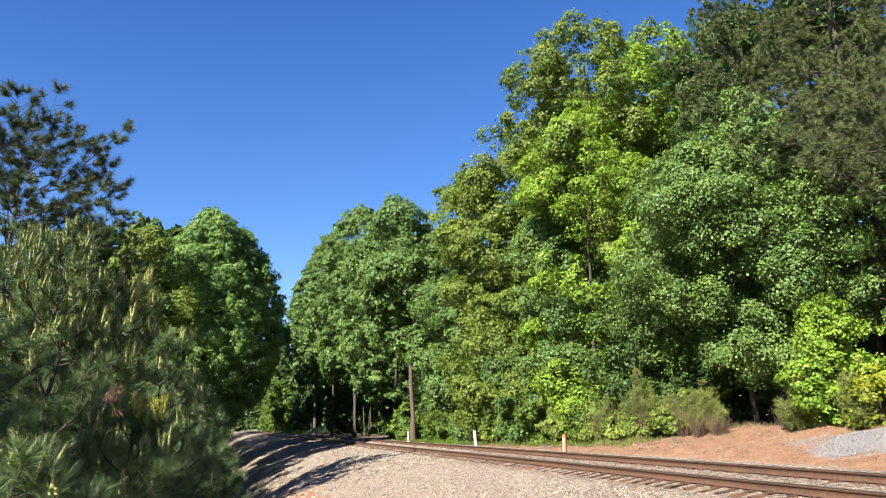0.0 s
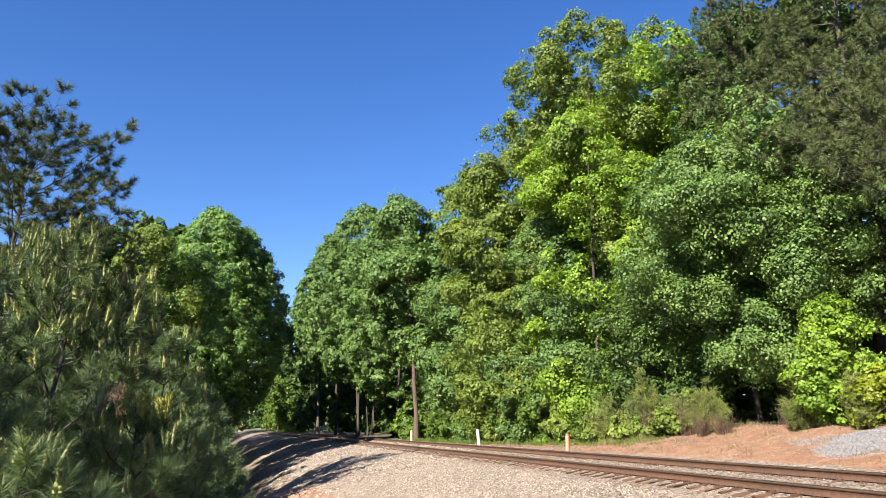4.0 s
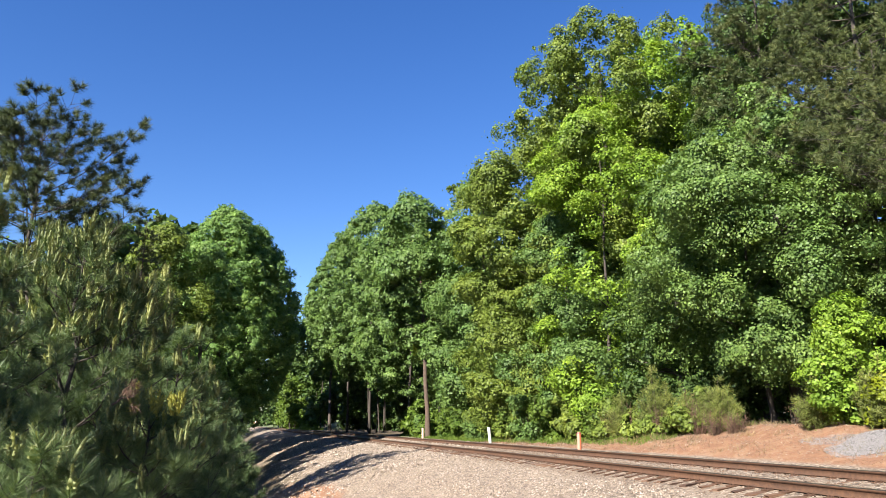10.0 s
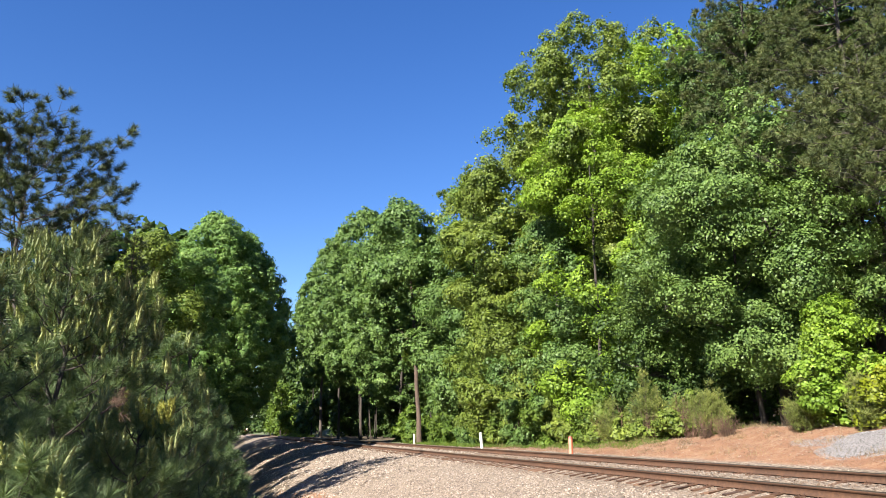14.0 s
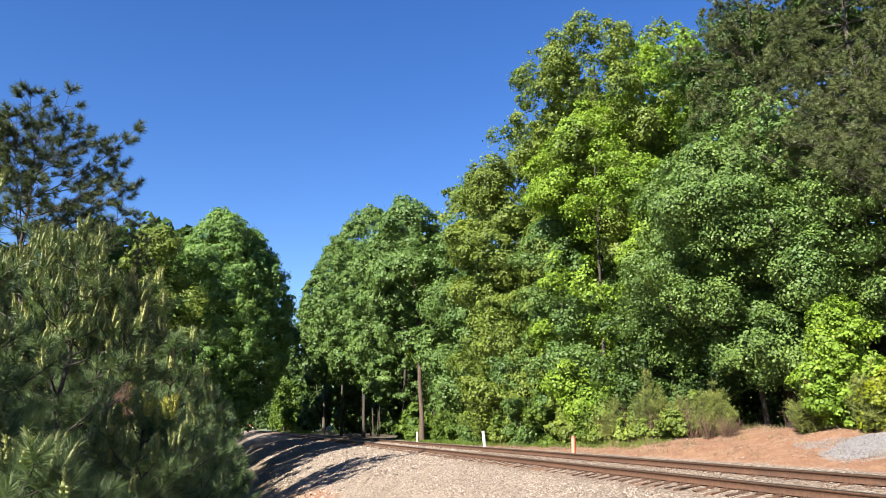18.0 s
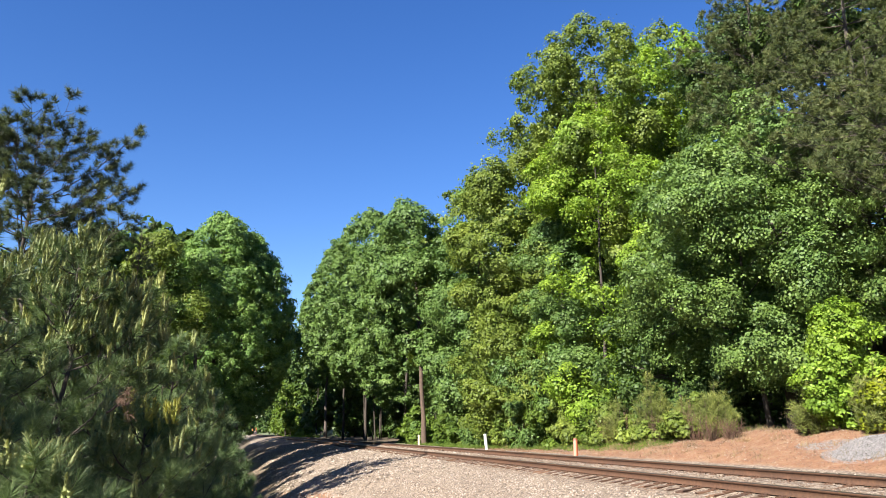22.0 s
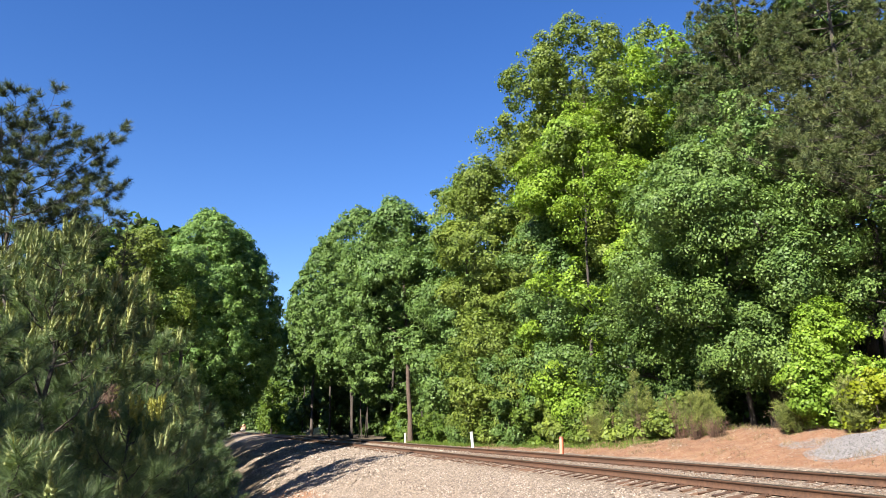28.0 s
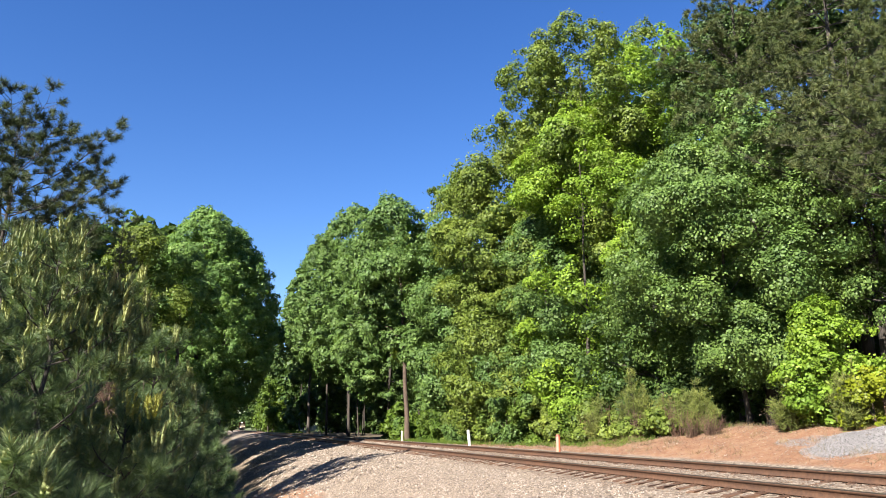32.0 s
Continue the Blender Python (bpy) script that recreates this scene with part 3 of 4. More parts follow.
def pine(label, x, y, height, spread, first, whorl, per_whorl, seed, mat, per=46, length=0.17, width=0.0032, candle=0.0, rise=(0.35, 0.75), twig=0.34, trunk_r=0.06, group="pines beside the railway", lean=(0, 0), bare=0.3, power=0.8, dense=1.0, cluster=0.0, bark=None, split=True, brush=False, yellow=None, open_=0.95):
    """A pine: whorls of rising branches, each with side twigs that end in brushes of needles."""
    rng = np.random.default_rng(seed)
    z0 = float(ground_z(x, y)) - 0.05
    e = thing("pine_tree", x, y, z0, label, "pine tree", group)
    h = height - z0
    p = bend(rng, (0, 0, 0), (lean[0], lean[1], h - 0.1), 10, 0.05 + h * 0.006)
    v, f = tube(p, trunk_r * np.linspace(1.15, 0.12, 10), 8)
    piece("trunk", smooth(raw_mesh("trunk", v, f, bark or BARK_PINE)), e)
    z = first - z0
    index = 0
    all_wood, all_needles = Bag(), Bag()
    while z < h - 0.15:
        s = z / h
        reach = spread * max(0.1, (1 - (z - first + z0) / (h - first + z0 + 0.01))) ** power + 0.12
        a0 = rng.uniform(0, 6.28)
        for k in range(per_whorl):
            a = a0 + k * 6.283 / per_whorl + rng.normal() * 0.25
            L = reach * rng.uniform(0.65, 1.15)
            up = rng.uniform(*rise)
            out = np.array([math.cos(a), math.sin(a), 0])
            start = np.array([np.interp(s, np.linspace(0, 1, 10), p[:, j]) for j in range(3)]) + np.array([0, 0, rng.normal() * 0.05])
            t = np.linspace(0, 1, 6)[:, None]
            line = start + out * L * t + np.array([0, 0, L]) * (up * 0.55 * t + up * 0.45 * t ** 2.4) + rng.normal(size=(6, 3)) * 0.025 * L * t
            bag = Bag()
            bag.add(*bough(line, trunk_r * 0.36 * (1.15 - s) + 0.004, 0.005, 5))
            tips, ways = [line[-1]], [line[-1] - line[-2]]
            side = np.array([-out[1], out[0], 0])
            nt = max(2, int(dense * L / (twig * 0.42)))
            for q in np.linspace(bare, 0.97, nt):
                o = np.array([np.interp(q, t[:, 0], line[:, j]) for j in range(3)])
                for sg in (-1, 1):
                    if rng.uniform() < 0.15:
                        continue
                    tl = twig * rng.uniform(0.5, 1.2) * (0.5 + 0.8 * min(1, L * (1.1 - q)))
                    if brush:
                        d = unit(out * rng.uniform(0.05, 0.6) + side * sg * rng.uniform(0.25, 0.8) + np.array([0, 0, rng.uniform(0.45, 1.1)]))
                    else:
                        d = unit(out * rng.uniform(0.3, 0.9) + side * sg * rng.uniform(0.4, 1.0) + np.array([0, 0, rng.uniform(0.15, 0.9)]))
                    end = o + d * tl
                    bag.add(*bough([o, o + d * tl * 0.5 + np.array([0, 0, -0.01]), end], 0.006 + 0.006 * (length > 0.25), 0.003, 4))
                    tips.append(end)
                    ways.append(d + np.array([0, 0, 0.8 if brush else 0.25]))
            tips, ways = np.array(tips), np.array(ways)
            grown = tips
            if cluster:
                grown = np.concatenate([tips, tips + rng.normal(size=tips.shape) * np.array([0.6, 0.6, 0.3]) * cluster])
                ways = np.concatenate([ways, ways + rng.normal(size=ways.shape) * 0.6])
            v, f = needles(rng, grown, ways, per, length, width, open_)
            index += 1
            if not split:
                all_wood.add(np.concatenate(bag.v), np.concatenate(bag.f))
                all_needles.add(v, f)
                continue
            br = piece("branch", smooth(bag.mesh("branch", bark or TWIG)), e)
            piece("needles", raw_mesh("needles", v, f, mat), br)
            pick = tips[rng.uniform(size=len(tips)) < candle * (2.6 if s > 0.6 else 0.4)]
            if len(pick):
                cm = CANDLE_YELLOW if yellow and index in yellow else CANDLE
                candles(rng, pick, 0.22, cm, br)
        z += whorl * rng.uniform(0.8, 1.2)
    if not split:
        piece("branchwork", smooth(all_wood.mesh("branchwork", TWIG)), e)
        piece("needles", all_needles.mesh("needles", mat), e)
    return e


# Woods across the railway, front row
broadleaf("broad green oak with spreading grey-green foliage", 20.3, 25.7, 11.6, 5.0, 2.8, LEAF_OAK, 1, 130000, 0.1, 125, 1.1, 0.42, trunk_r=0.1, lean=(-2.4, -1.8), bark=BARK_DARK)
broadleaf("low oak with grey-green foliage under the pines", 21.8, 19.6, 9.6, 3.2, 4.0, LEAF_OAK, 29, 28000, 0.1, 45, 1.1, 0.45, trunk_r=0.14, bark=BARK_DARK)
broadleaf("oak with dense dark green foliage", 22.0, 26.5, 15.0, 4.4, 3.0, LEAF_OAK, 2, 44000, 0.13, 66, 1.24)
broadleaf("tall olive-green tree with an open feathery top", 20.4, 39.0, 26.7, 5.9, 6.0, LEAF_OLIVE, 3, 112000, 0.135, 190, 1.05, 0.66, trunk_r=0.26, bark=BARK_DARK)
broadleaf("fresh yellow-green maple in full leaf", 18.0, 35.0, 19.0, 3.4, 1.2, LEAF_BRIGHT, 4, 84000, 0.125, 108, 1.08, 0.6, trunk_r=0.1, bark=BARK_DARK)
broadleaf("fresh yellow-green maple in full leaf", 23.6, 39.0, 25.8, 3.9, 10.0, LEAF_BRIGHT, 5, 60000, 0.15, 65, 1.2, 0.6)
broadleaf("fresh yellow-green maple in full leaf", 29.0, 43.0, 29.5, 3.4, 15.0, LEAF_BRIGHT, 6, 16000, 0.2, 40, 1.2, 0.6)
broadleaf("tall dark green tree with dense foliage", 25.2, 32.2, 24.8, 2.9, 4.0, LEAF_DARK, 7, 84000, 0.12, 91, 1.24, 0.5, trunk_r=0.28)
broadleaf("olive-green hardwood between taller trees", 22.2, 43.8, 25.0, 4.4, 9.0, LEAF_OLIVE, 36, 34000, 0.19, 83, 1.30, 0.55, bark=BARK_DARK)
broadleaf("olive-green hardwood between taller trees", 20.3, 42.8, 20.4, 3.8, 4.0, LEAF_OLIVE, 30, 60000, 0.14, 99, 1.13, 0.55, bark=BARK_DARK)
broadleaf("olive-green tree with drooping leafy boughs", 18.8, 46.5, 22.8, 5.6, 1.0, LEAF_OLIVE, 8, 104000, 0.145, 125, 1.35, 0.45)
broadleaf("green hardwood tree leafy to the ground", 17.4, 38.5, 13.0, 3.4, 0.4, LEAF_POPLAR, 9, 62000, 0.125, 70, 1.13, 0.4)
broadleaf("dark green understorey tree at the edge of the woods", 19.0, 30.0, 10.5, 3.3, 0.6, LEAF_DARK, 17, 36000, 0.135, 62, 1.08, 0.45)
broadleaf("green hardwood tree leafy to the ground", 17.6, 54.5, 21.0, 5.0, 0.6, LEAF_POPLAR, 10, 76000, 0.16, 99, 1.35, 0.42)
broadleaf("yellowish green hardwood with hanging foliage", 16.4, 46.0, 12.0, 3.0, 0.3, LEAF_OLIVE, 18, 50000, 0.135, 62, 1.08, 0.4)
broadleaf("green hardwood tree behind the woods' edge", 19.0, 64.0, 23.8, 5.2, 1.5, LEAF_OLIVE, 11, 52000, 0.21, 91, 1.40, 0.45)
broadleaf("poplar with a bare reddish trunk and a high crown", 14.35, 59.5, 20.0, 4.2, 5.8, LEAF_POPLAR, 12, 52000, 0.19, 83, 1.19, 0.5, trunk_r=0.19, lean=(-1.2, 0), bark=BARK_PINE)
broadleaf("rounded poplar with dense even foliage", 17.2, 80.0, 23.6, 6.0, 3.4, LEAF_POPLAR, 13, 66000, 0.21, 230, 1.05, 0.42, trunk_r=0.16, even=True, bark=BARK_DARK)
broadleaf("rounded poplar with dense even foliage", 15.2, 94.0, 29.8, 6.6, 6.8, LEAF_POPLAR, 14, 74000, 0.24, 270, 1.1, 0.4, trunk_r=0.16, even=True, bark=BARK_DARK)
broadleaf("rounded poplar with dense even foliage", 14.8, 112.0, 29.5, 7.0, 10.0, LEAF_POPLAR, 15, 56000, 0.28, 230, 1.2, 0.38, trunk_r=0.16, even=True, bark=BARK_DARK)
broadleaf("tall hardwood tree far along the railway", 15.0, 138.0, 27.5, 6.5, 11.0, LEAF_POPLAR, 16, 28000, 0.38, 99, 1.62, 0.42, trunk_r=0.26)

broadleaf("dark green tree behind the front row", 22.5, 49.0, 20.5, 5.0, 3.0, LEAF_DARK, 19, 30000, 0.24, 83, 1.40, 0.5)
broadleaf("dark green tree behind the front row", 22.0, 41.0, 17.0, 4.5, 2.0, LEAF_DARK, 20, 28000, 0.22, 74, 1.40, 0.5)

# Pines on the right
OLD_PINE = "tall loblolly pine with olive-brown needle clusters"
pine(OLD_PINE, 25.6, 24.6, 23.5, 5.4, 6.5, 0.85, 5, 31, NEEDLE_OLD, 46, 0.25, 0.0125, rise=(0.0, 0.45), twig=0.8, trunk_r=0.24, bare=0.3, power=0.35, dense=0.9, cluster=0.12, bark=BARK_DARK, open_=1.5)
pine(OLD_PINE, 24.8, 29.8, 25.5, 4.8, 11.0, 0.85, 5, 32, NEEDLE_OLD, 46, 0.25, 0.0125, rise=(0.0, 0.45), twig=0.8, trunk_r=0.24, bare=0.3, power=0.35, dense=0.9, cluster=0.12, bark=BARK_DARK, open_=1.5)

pine(OLD_PINE, 23.0, 21.4, 16.0, 4.8, 9.6, 0.9, 5, 34, NEEDLE_OLD, 46, 0.25, 0.0125, rise=(0.0, 0.4), twig=0.8, trunk_r=0.2, bare=0.3, power=0.4, dense=0.9, cluster=0.12, bark=BARK_DARK, open_=1.5)
pine(OLD_PINE, 21.9, 18.2, 12.6, 5.2, 8.2, 0.7, 5, 36, NEEDLE_OLD, 46, 0.25, 0.0115, rise=(0.0, 0.35), twig=0.7, trunk_r=0.17, bare=0.3, power=0.35, dense=0.9, cluster=0.12, bark=BARK_DARK, open_=1.5)
broadleaf("tall dark green tree among the pines", 27.8, 31.6, 24.2, 4.4, 9.0, LEAF_DARK, 37, 34000, 0.2, 110, 1.2, 0.55, bark=BARK_DARK)
broadleaf("tall dark green tree among the pines", 28.5, 28.5, 24.5, 5.0, 6.0, LEAF_DARK, 35, 40000, 0.2, 110, 1.3, 0.5)

# Left side
GUM = "dense green sweetgum with a rounded top"
broadleaf(GUM, -2.3, 61.0, 18.5, 4.4, 1.7, LEAF_GUM, 21, 104000, 0.135, 280, 0.85, 0.42, even=True)
broadleaf(GUM, -0.3, 63.0, 17.7, 4.0, 2.2, LEAF_GUM, 22, 104000, 0.135, 280, 0.85, 0.38, even=True)
broadleaf("low leafy tree at the foot of the embankment", -3.1, 57.5, 6.2, 2.6, -3.2, LEAF_POPLAR, 28, 26000, 0.16, 80, 0.8, 0.45)
broadleaf(GUM, -1.2, 67.0, 17.4, 5.2, 3.4, LEAF_GUM, 25, 60000, 0.19, 220, 1.0, 0.42)
broadleaf("green hardwood with olive foliage behind the pines", -5.6, 50.0, 13.6, 3.0, -1.0, LEAF_OLIVE, 23, 50000, 0.13, 80, 1.0, 0.5)
broadleaf("green hardwood leafy to the foot of the embankment", -3.2, 52.5, 13.0, 2.9, -2.5, LEAF_GUM, 26, 40000, 0.14, 90, 0.9, 0.45)
broadleaf("green hardwood with olive foliage behind the pines", -8.5, 44.0, 11.0, 3.4, -1.0, LEAF_OLIVE, 24, 40000, 0.13, 60, 1.1, 0.5)
pine("tall open pine with dark bluish needle tufts", -8.1, 29.4, 12.5, 4.2, 4.8, 0.78, 5, 41, NEEDLE_BLUE, 110, 0.3, 0.0085, rise=(0.4, 0.85), twig=0.6, trunk_r=0.16, bare=0.3, power=0.35, dense=1.0, bark=BARK_DARK, open_=1.2)
pine("slender dark pine behind young pines", -4.7, 34.0, 9.9, 1.9, 2.0, 0.6, 4, 42, NEEDLE_BLUE, 40, 0.22, 0.009, rise=(0.3, 0.8), twig=0.5, trunk_r=0.09)
pine("slender dark pine behind young pines", -6.4, 32.0, 9.6, 1.9, 2.0, 0.6, 4, 43, NEEDLE_BLUE, 40, 0.22, 0.009, rise=(0.3, 0.8), twig=0.5, trunk_r=0.09)

# Young pines nearest to the camera
YOUNG = "young green pine with pale upright spring candles"
pine(YOUNG, -2.75, 7.6, 3.2, 1.4, -1.1, 0.36, 5, 51, NEEDLE, 135, 0.17, 0.0021, 0.26, bare=0.42, dense=0.62, brush=True, bark=BARK_DARK, rise=(0.45, 0.95), trunk_r=0.05)
pine(YOUNG, -2.05, 9.9, 3.4, 1.25, -1.2, 0.42, 5, 52, NEEDLE, 121, 0.17, 0.0026, 0.26, bare=0.42, dense=0.62, brush=True, bark=BARK_DARK, rise=(0.45, 0.95), trunk_r=0.05)
pine(YOUNG, -1.5, 10.6, 3.15, 1.15, -1.2, 0.42, 5, 53, NEEDLE, 121, 0.17, 0.0027, 0.26, bare=0.42, dense=0.62, brush=True, bark=BARK_DARK, rise=(0.45, 0.95), trunk_r=0.05)
pine(YOUNG, -1.0, 12.2, 2.45, 1.05, -1.6, 0.42, 5, 54, NEEDLE, 108, 0.17, 0.003, 0.1, bare=0.42, dense=0.62, brush=True, bark=BARK_DARK, rise=(0.45, 0.95), trunk_r=0.045)
pine(YOUNG, -0.7, 14.2, 1.9, 0.95, -1.9, 0.42, 5, 55, NEEDLE, 94, 0.17, 0.0035, 0.07, bare=0.42, dense=0.62, brush=True, bark=BARK_DARK, rise=(0.45, 0.95), trunk_r=0.045)
pine("small young pine with a few yellow candles", -0.95, 8.2, 1.3, 0.75, -1.2, 0.34, 5, 56, NEEDLE, 150, 0.19, 0.002, 0.3, bare=0.42, dense=0.62, brush=True, bark=BARK_DARK, rise=(0.45, 0.95), trunk_r=0.035, yellow=range(32, 42))
pine("small young pine beside the embankment", -1.45, 6.2, 0.95, 0.75, -1.2, 0.34, 5, 57, NEEDLE, 165, 0.2, 0.0017, 0.07, bare=0.42, dense=0.62, brush=True, bark=BARK_DARK, rise=(0.45, 0.95), trunk_r=0.035)
pine(YOUNG, -3.7, 10.6, 3.6, 1.4, -1.3, 0.45, 5, 58, NEEDLE, 94, 0.17, 0.003, 0.3, bare=0.42, dense=0.62, brush=True, bark=BARK_DARK, rise=(0.45, 0.95), trunk_r=0.05)
pine(YOUNG, -0.45, 16.5, 1.2, 0.9, -2.2, 0.42, 5, 59, NEEDLE, 81, 0.17, 0.004, 0.03, bare=0.42, dense=0.62, brush=True, bark=BARK_DARK, rise=(0.45, 0.95), trunk_r=0.045)

pine(YOUNG, -2.9, 12.2, 3.85, 1.3, -1.2, 0.42, 5, 63, NEEDLE, 80, 0.17, 0.0033, 0.26, bare=0.42, dense=0.62, brush=True, bark=BARK_DARK, rise=(0.45, 0.95), trunk_r=0.05)
for k, (px, py, ph) in enumerate([(-0.5, 15.3, 1.7), (-0.28, 18.6, 1.25), (-0.2, 21.2, 0.8), (-0.9, 18.0, 1.9), (-1.2, 22.0, 2.4), (-0.3, 25.0, 0.6)]):
    pine("young green pine at the foot of the embankment", px, py, ph, 1.0, -2.9, 0.45, 5, 560 + k, NEEDLE, 40, 0.2, 0.0065, 0.0, trunk_r=0.045)
# Added out of sight behind the near pines to cast shade on the slope
for k, (px, py, ph) in enumerate([(-3.2, 22.5, 3.6), (-2.6, 25.6, 3.2), (-3.6, 19.4, 3.6), (-2.3, 28.5, 2.6), (-5.0, 21.0, 4.6)]):
    pine("young green pine at the foot of the embankment", px, py, ph, 1.5, -2.9, 0.45, 5, 570 + k, NEEDLE, 40, 0.2, 0.0075, 0.0, trunk_r=0.05, split=False)
for k, (px, py, ph) in enumerate([(-3.1, 9.4, 2.6), (-2.7, 11.8, 2.6), (-1.9, 13.4, 2.3), (-1.5, 15.6, 2.0), (-1.3, 11.4, 0.9)]):
    pine("young green pine inside the stand", px, py, ph, 1.15, -1.6, 0.42, 5, 580 + k, NEEDLE, 30, 0.19, 0.007, 0.0, trunk_r=0.045, split=False)
# Out-of-view trees, added so that the lower young pines stand in shade
for k, (px, py, ph, pr) in enumerate([(-9.6, 4.2, 6.6, 2.6), (-8.8, 8.0, 4.9, 2.4), (-9.4, 12.0, 5.3, 2.6), (-9.0, -0.6, 6.0, 2.4)]):
    broadleaf("unseen leafy tree added to shade the young pines", px, py, ph, pr, 0.5, LEAF_DARK, 680 + k, 3500, 0.4, 50, 1.0, 0.6, trunk_r=0.12)
# Unseen pines without candles left of the view, sized to shade the visible ones
pine(YOUNG, -4.6, 6.4, 3.9, 1.5, -1.2, 0.45, 5, 44, NEEDLE, 60, 0.19, 0.0035, 0.0, trunk_r=0.05, split=False)
pine(YOUNG, -5.2, 8.8, 3.6, 1.6, -1.2, 0.45, 5, 45, NEEDLE, 60, 0.19, 0.0035, 0.0, trunk_r=0.05, split=False)
pine(YOUNG, -4.1, 5.7, 4.3, 1.4, -1.2, 0.45, 5, 46, NEEDLE, 60, 0.19, 0.0035, 0.0, trunk_r=0.05, split=False)

# Shrubs across the railway
VINE = "green leafy shrub at the edge of the woods"
shrub("bright green leafy shrub beside a gravel heap", 17.6, 18.5, 4.8, 1.25, LEAF_BRIGHT, 61, 25000, 0.09, 60, 0.5)
shrub("yellow-green leafy shrub on the bank", 17.7, 17.1, 2.5, 0.75, LEAF_YELLOW, 62, 7000, 0.09, 22, 0.38)
SR = random.Random(3)
for k in range(24):
    sy = 26.0 + k * 1.6
    sx = 17.4 - 0.045 * (sy - 24) + SR.uniform(-0.5, 0.5)
    hgt = SR.uniform(2.0, 3.9) * (0.75 if k < 4 else 1.0)
    shrub(VINE, sx, sy, hgt, SR.uniform(1.1, 1.6), SR.choice([LEAF_VINE, LEAF_VINE, LEAF_POPLAR, LEAF_OLIVE]), 600 + k, 8000, 0.115, 26, 0.45)
for k in range(4):
    sy = 61.0 + k * 3.2
    shrub(VINE, 15.2 + SR.uniform(-0.6, 0.8), sy, SR.uniform(1.8, 3.4), SR.uniform(1.3, 2.0), LEAF_VINE, 640 + k, 3000, 0.24, 20, 0.6)
for k in (4, 5, 6, 7, 8):
    sy = 17.0 + k * 3.0
    shrub("dark leafy undergrowth inside the woods", 20.6 + SR.uniform(-0.6, 1.2), sy, SR.uniform(2.6, 4.2), SR.uniform(1.6, 2.2), LEAF_DARK, 660 + k, 3600, 0.2, 22, 0.7)


def dead_branch(x, y, z, seed):
    """A snapped pine branch with brown needles, caught among the young pines."""
    rng = np.random.default_rng(seed)
    e = thing("dead_branch", x, y, z, "dead pine branch with pinkish-brown needles in a young pine", "branch")
    v, f = bough(bend(rng, (-0.16, 0.05, -0.1), (0.06, 0, 0.02), 6, 0.015), 0.012, 0.005, 5)
    piece("stick", smooth(raw_mesh("stick", v, f, TWIG)), e)
    tips = rng.normal(size=(7, 3)) * np.array([0.045, 0.045, 0.05])
    v, f = needles(rng, tips, rng.normal(size=(7, 3)) + np.array([0, 0, -0.6]), 50, 0.09, 0.002)
    piece("needles", raw_mesh("needles", v, f, NEEDLE_DEAD), e)


dead_branch(-1.02, 7.45, 1.22, 8)


# ---- woods behind ----
def woods(name, label, spots, seed, mat, n, size, thick=0.22):
    rng = np.random.default_rng(seed)
    bag, stems = Bag(), Bag()
    for x, y, h, rad, base in spots:
        z0 = float(ground_z(x, y))
        cl = crown_clumps(rng, h, base, rad, 40, rad * 0.34, 0.5)
        cl[:, :3] += (x, y, 0)
        bag.add(*crown_leaves(rng, cl, n, size, plain_leaf=True))
        stems.add(*tube(bend(rng, (x, y, z0 - 0.1), (x, y, h * 0.8), 5, 0.2), np.linspace(thick, 0.05, 5), 6))
    e = thing(name, 0, 0, 0, label, "woods")
    e["kind"] = "stuff"
    piece("trunks", stems.mesh("trunks", BARK_DARK), e)
    piece("leaves", bag.mesh("leaves", mat), e)


R = random.Random(8)
spots = [(R.uniform(36, 62), yy + R.uniform(-3, 3), R.uniform(16, 21), R.uniform(5, 6.5), 1.0 + R.uniform(0, 1.5)) for yy in range(10, 110, 5)]
woods("woods", "deep dark green woods on the rising ground", spots, 70, LEAF_DARK, 3000, 0.6)
spots = [(R.uniform(24, 34), yy + R.uniform(-2, 2), R.uniform(14, 20), R.uniform(3.5, 4.8), R.uniform(0.6, 1.6)) for yy in range(14, 60, 4)]
woods("woods", "dark green woods behind the front row of trees", spots, 71, LEAF_DARK, 5000, 0.36)
spots = [(R.uniform(16, 25), yy + R.uniform(-1.5, 1.5), R.uniform(17, 21), R.uniform(2.6, 3.4), R.uniform(5.5, 8)) for yy in range(70, 112, 2)]
woods("woods", "slender trunks under a high green canopy", spots, 78, LEAF_DARK, 1900, 0.45, 0.09)
spots = [(R.uniform(21.5, 27), yy + R.uniform(-1.5, 1.5), R.uniform(4.5, 7.5), R.uniform(2.2, 3.0), R.uniform(-0.5, 0)) for yy in range(62, 160, 3)]
woods("undergrowth", "dark leafy undergrowth behind slender trunks", spots, 82, LEAF_DARK, 1500, 0.4, 0.05)
spots = [(R.uniform(27, 36), yy + R.uniform(-2, 2), R.uniform(17, 22), R.uniform(4.5, 6), R.uniform(0.0, 0.6)) for yy in range(60, 200, 4)]
woods("woods", "dark green woods along the railway", spots, 72, LEAF_DARK, 2800, 0.75)
spots = [(R.uniform(-22, -9), yy + R.uniform(-3, 3), R.uniform(7, 10.5), R.uniform(3, 4.5), R.uniform(-1.5, 0)) for yy in range(26, 70, 4)]
woods("woods", "dark green woods behind the young pines", spots, 73, LEAF_DARK, 8000, 0.2)
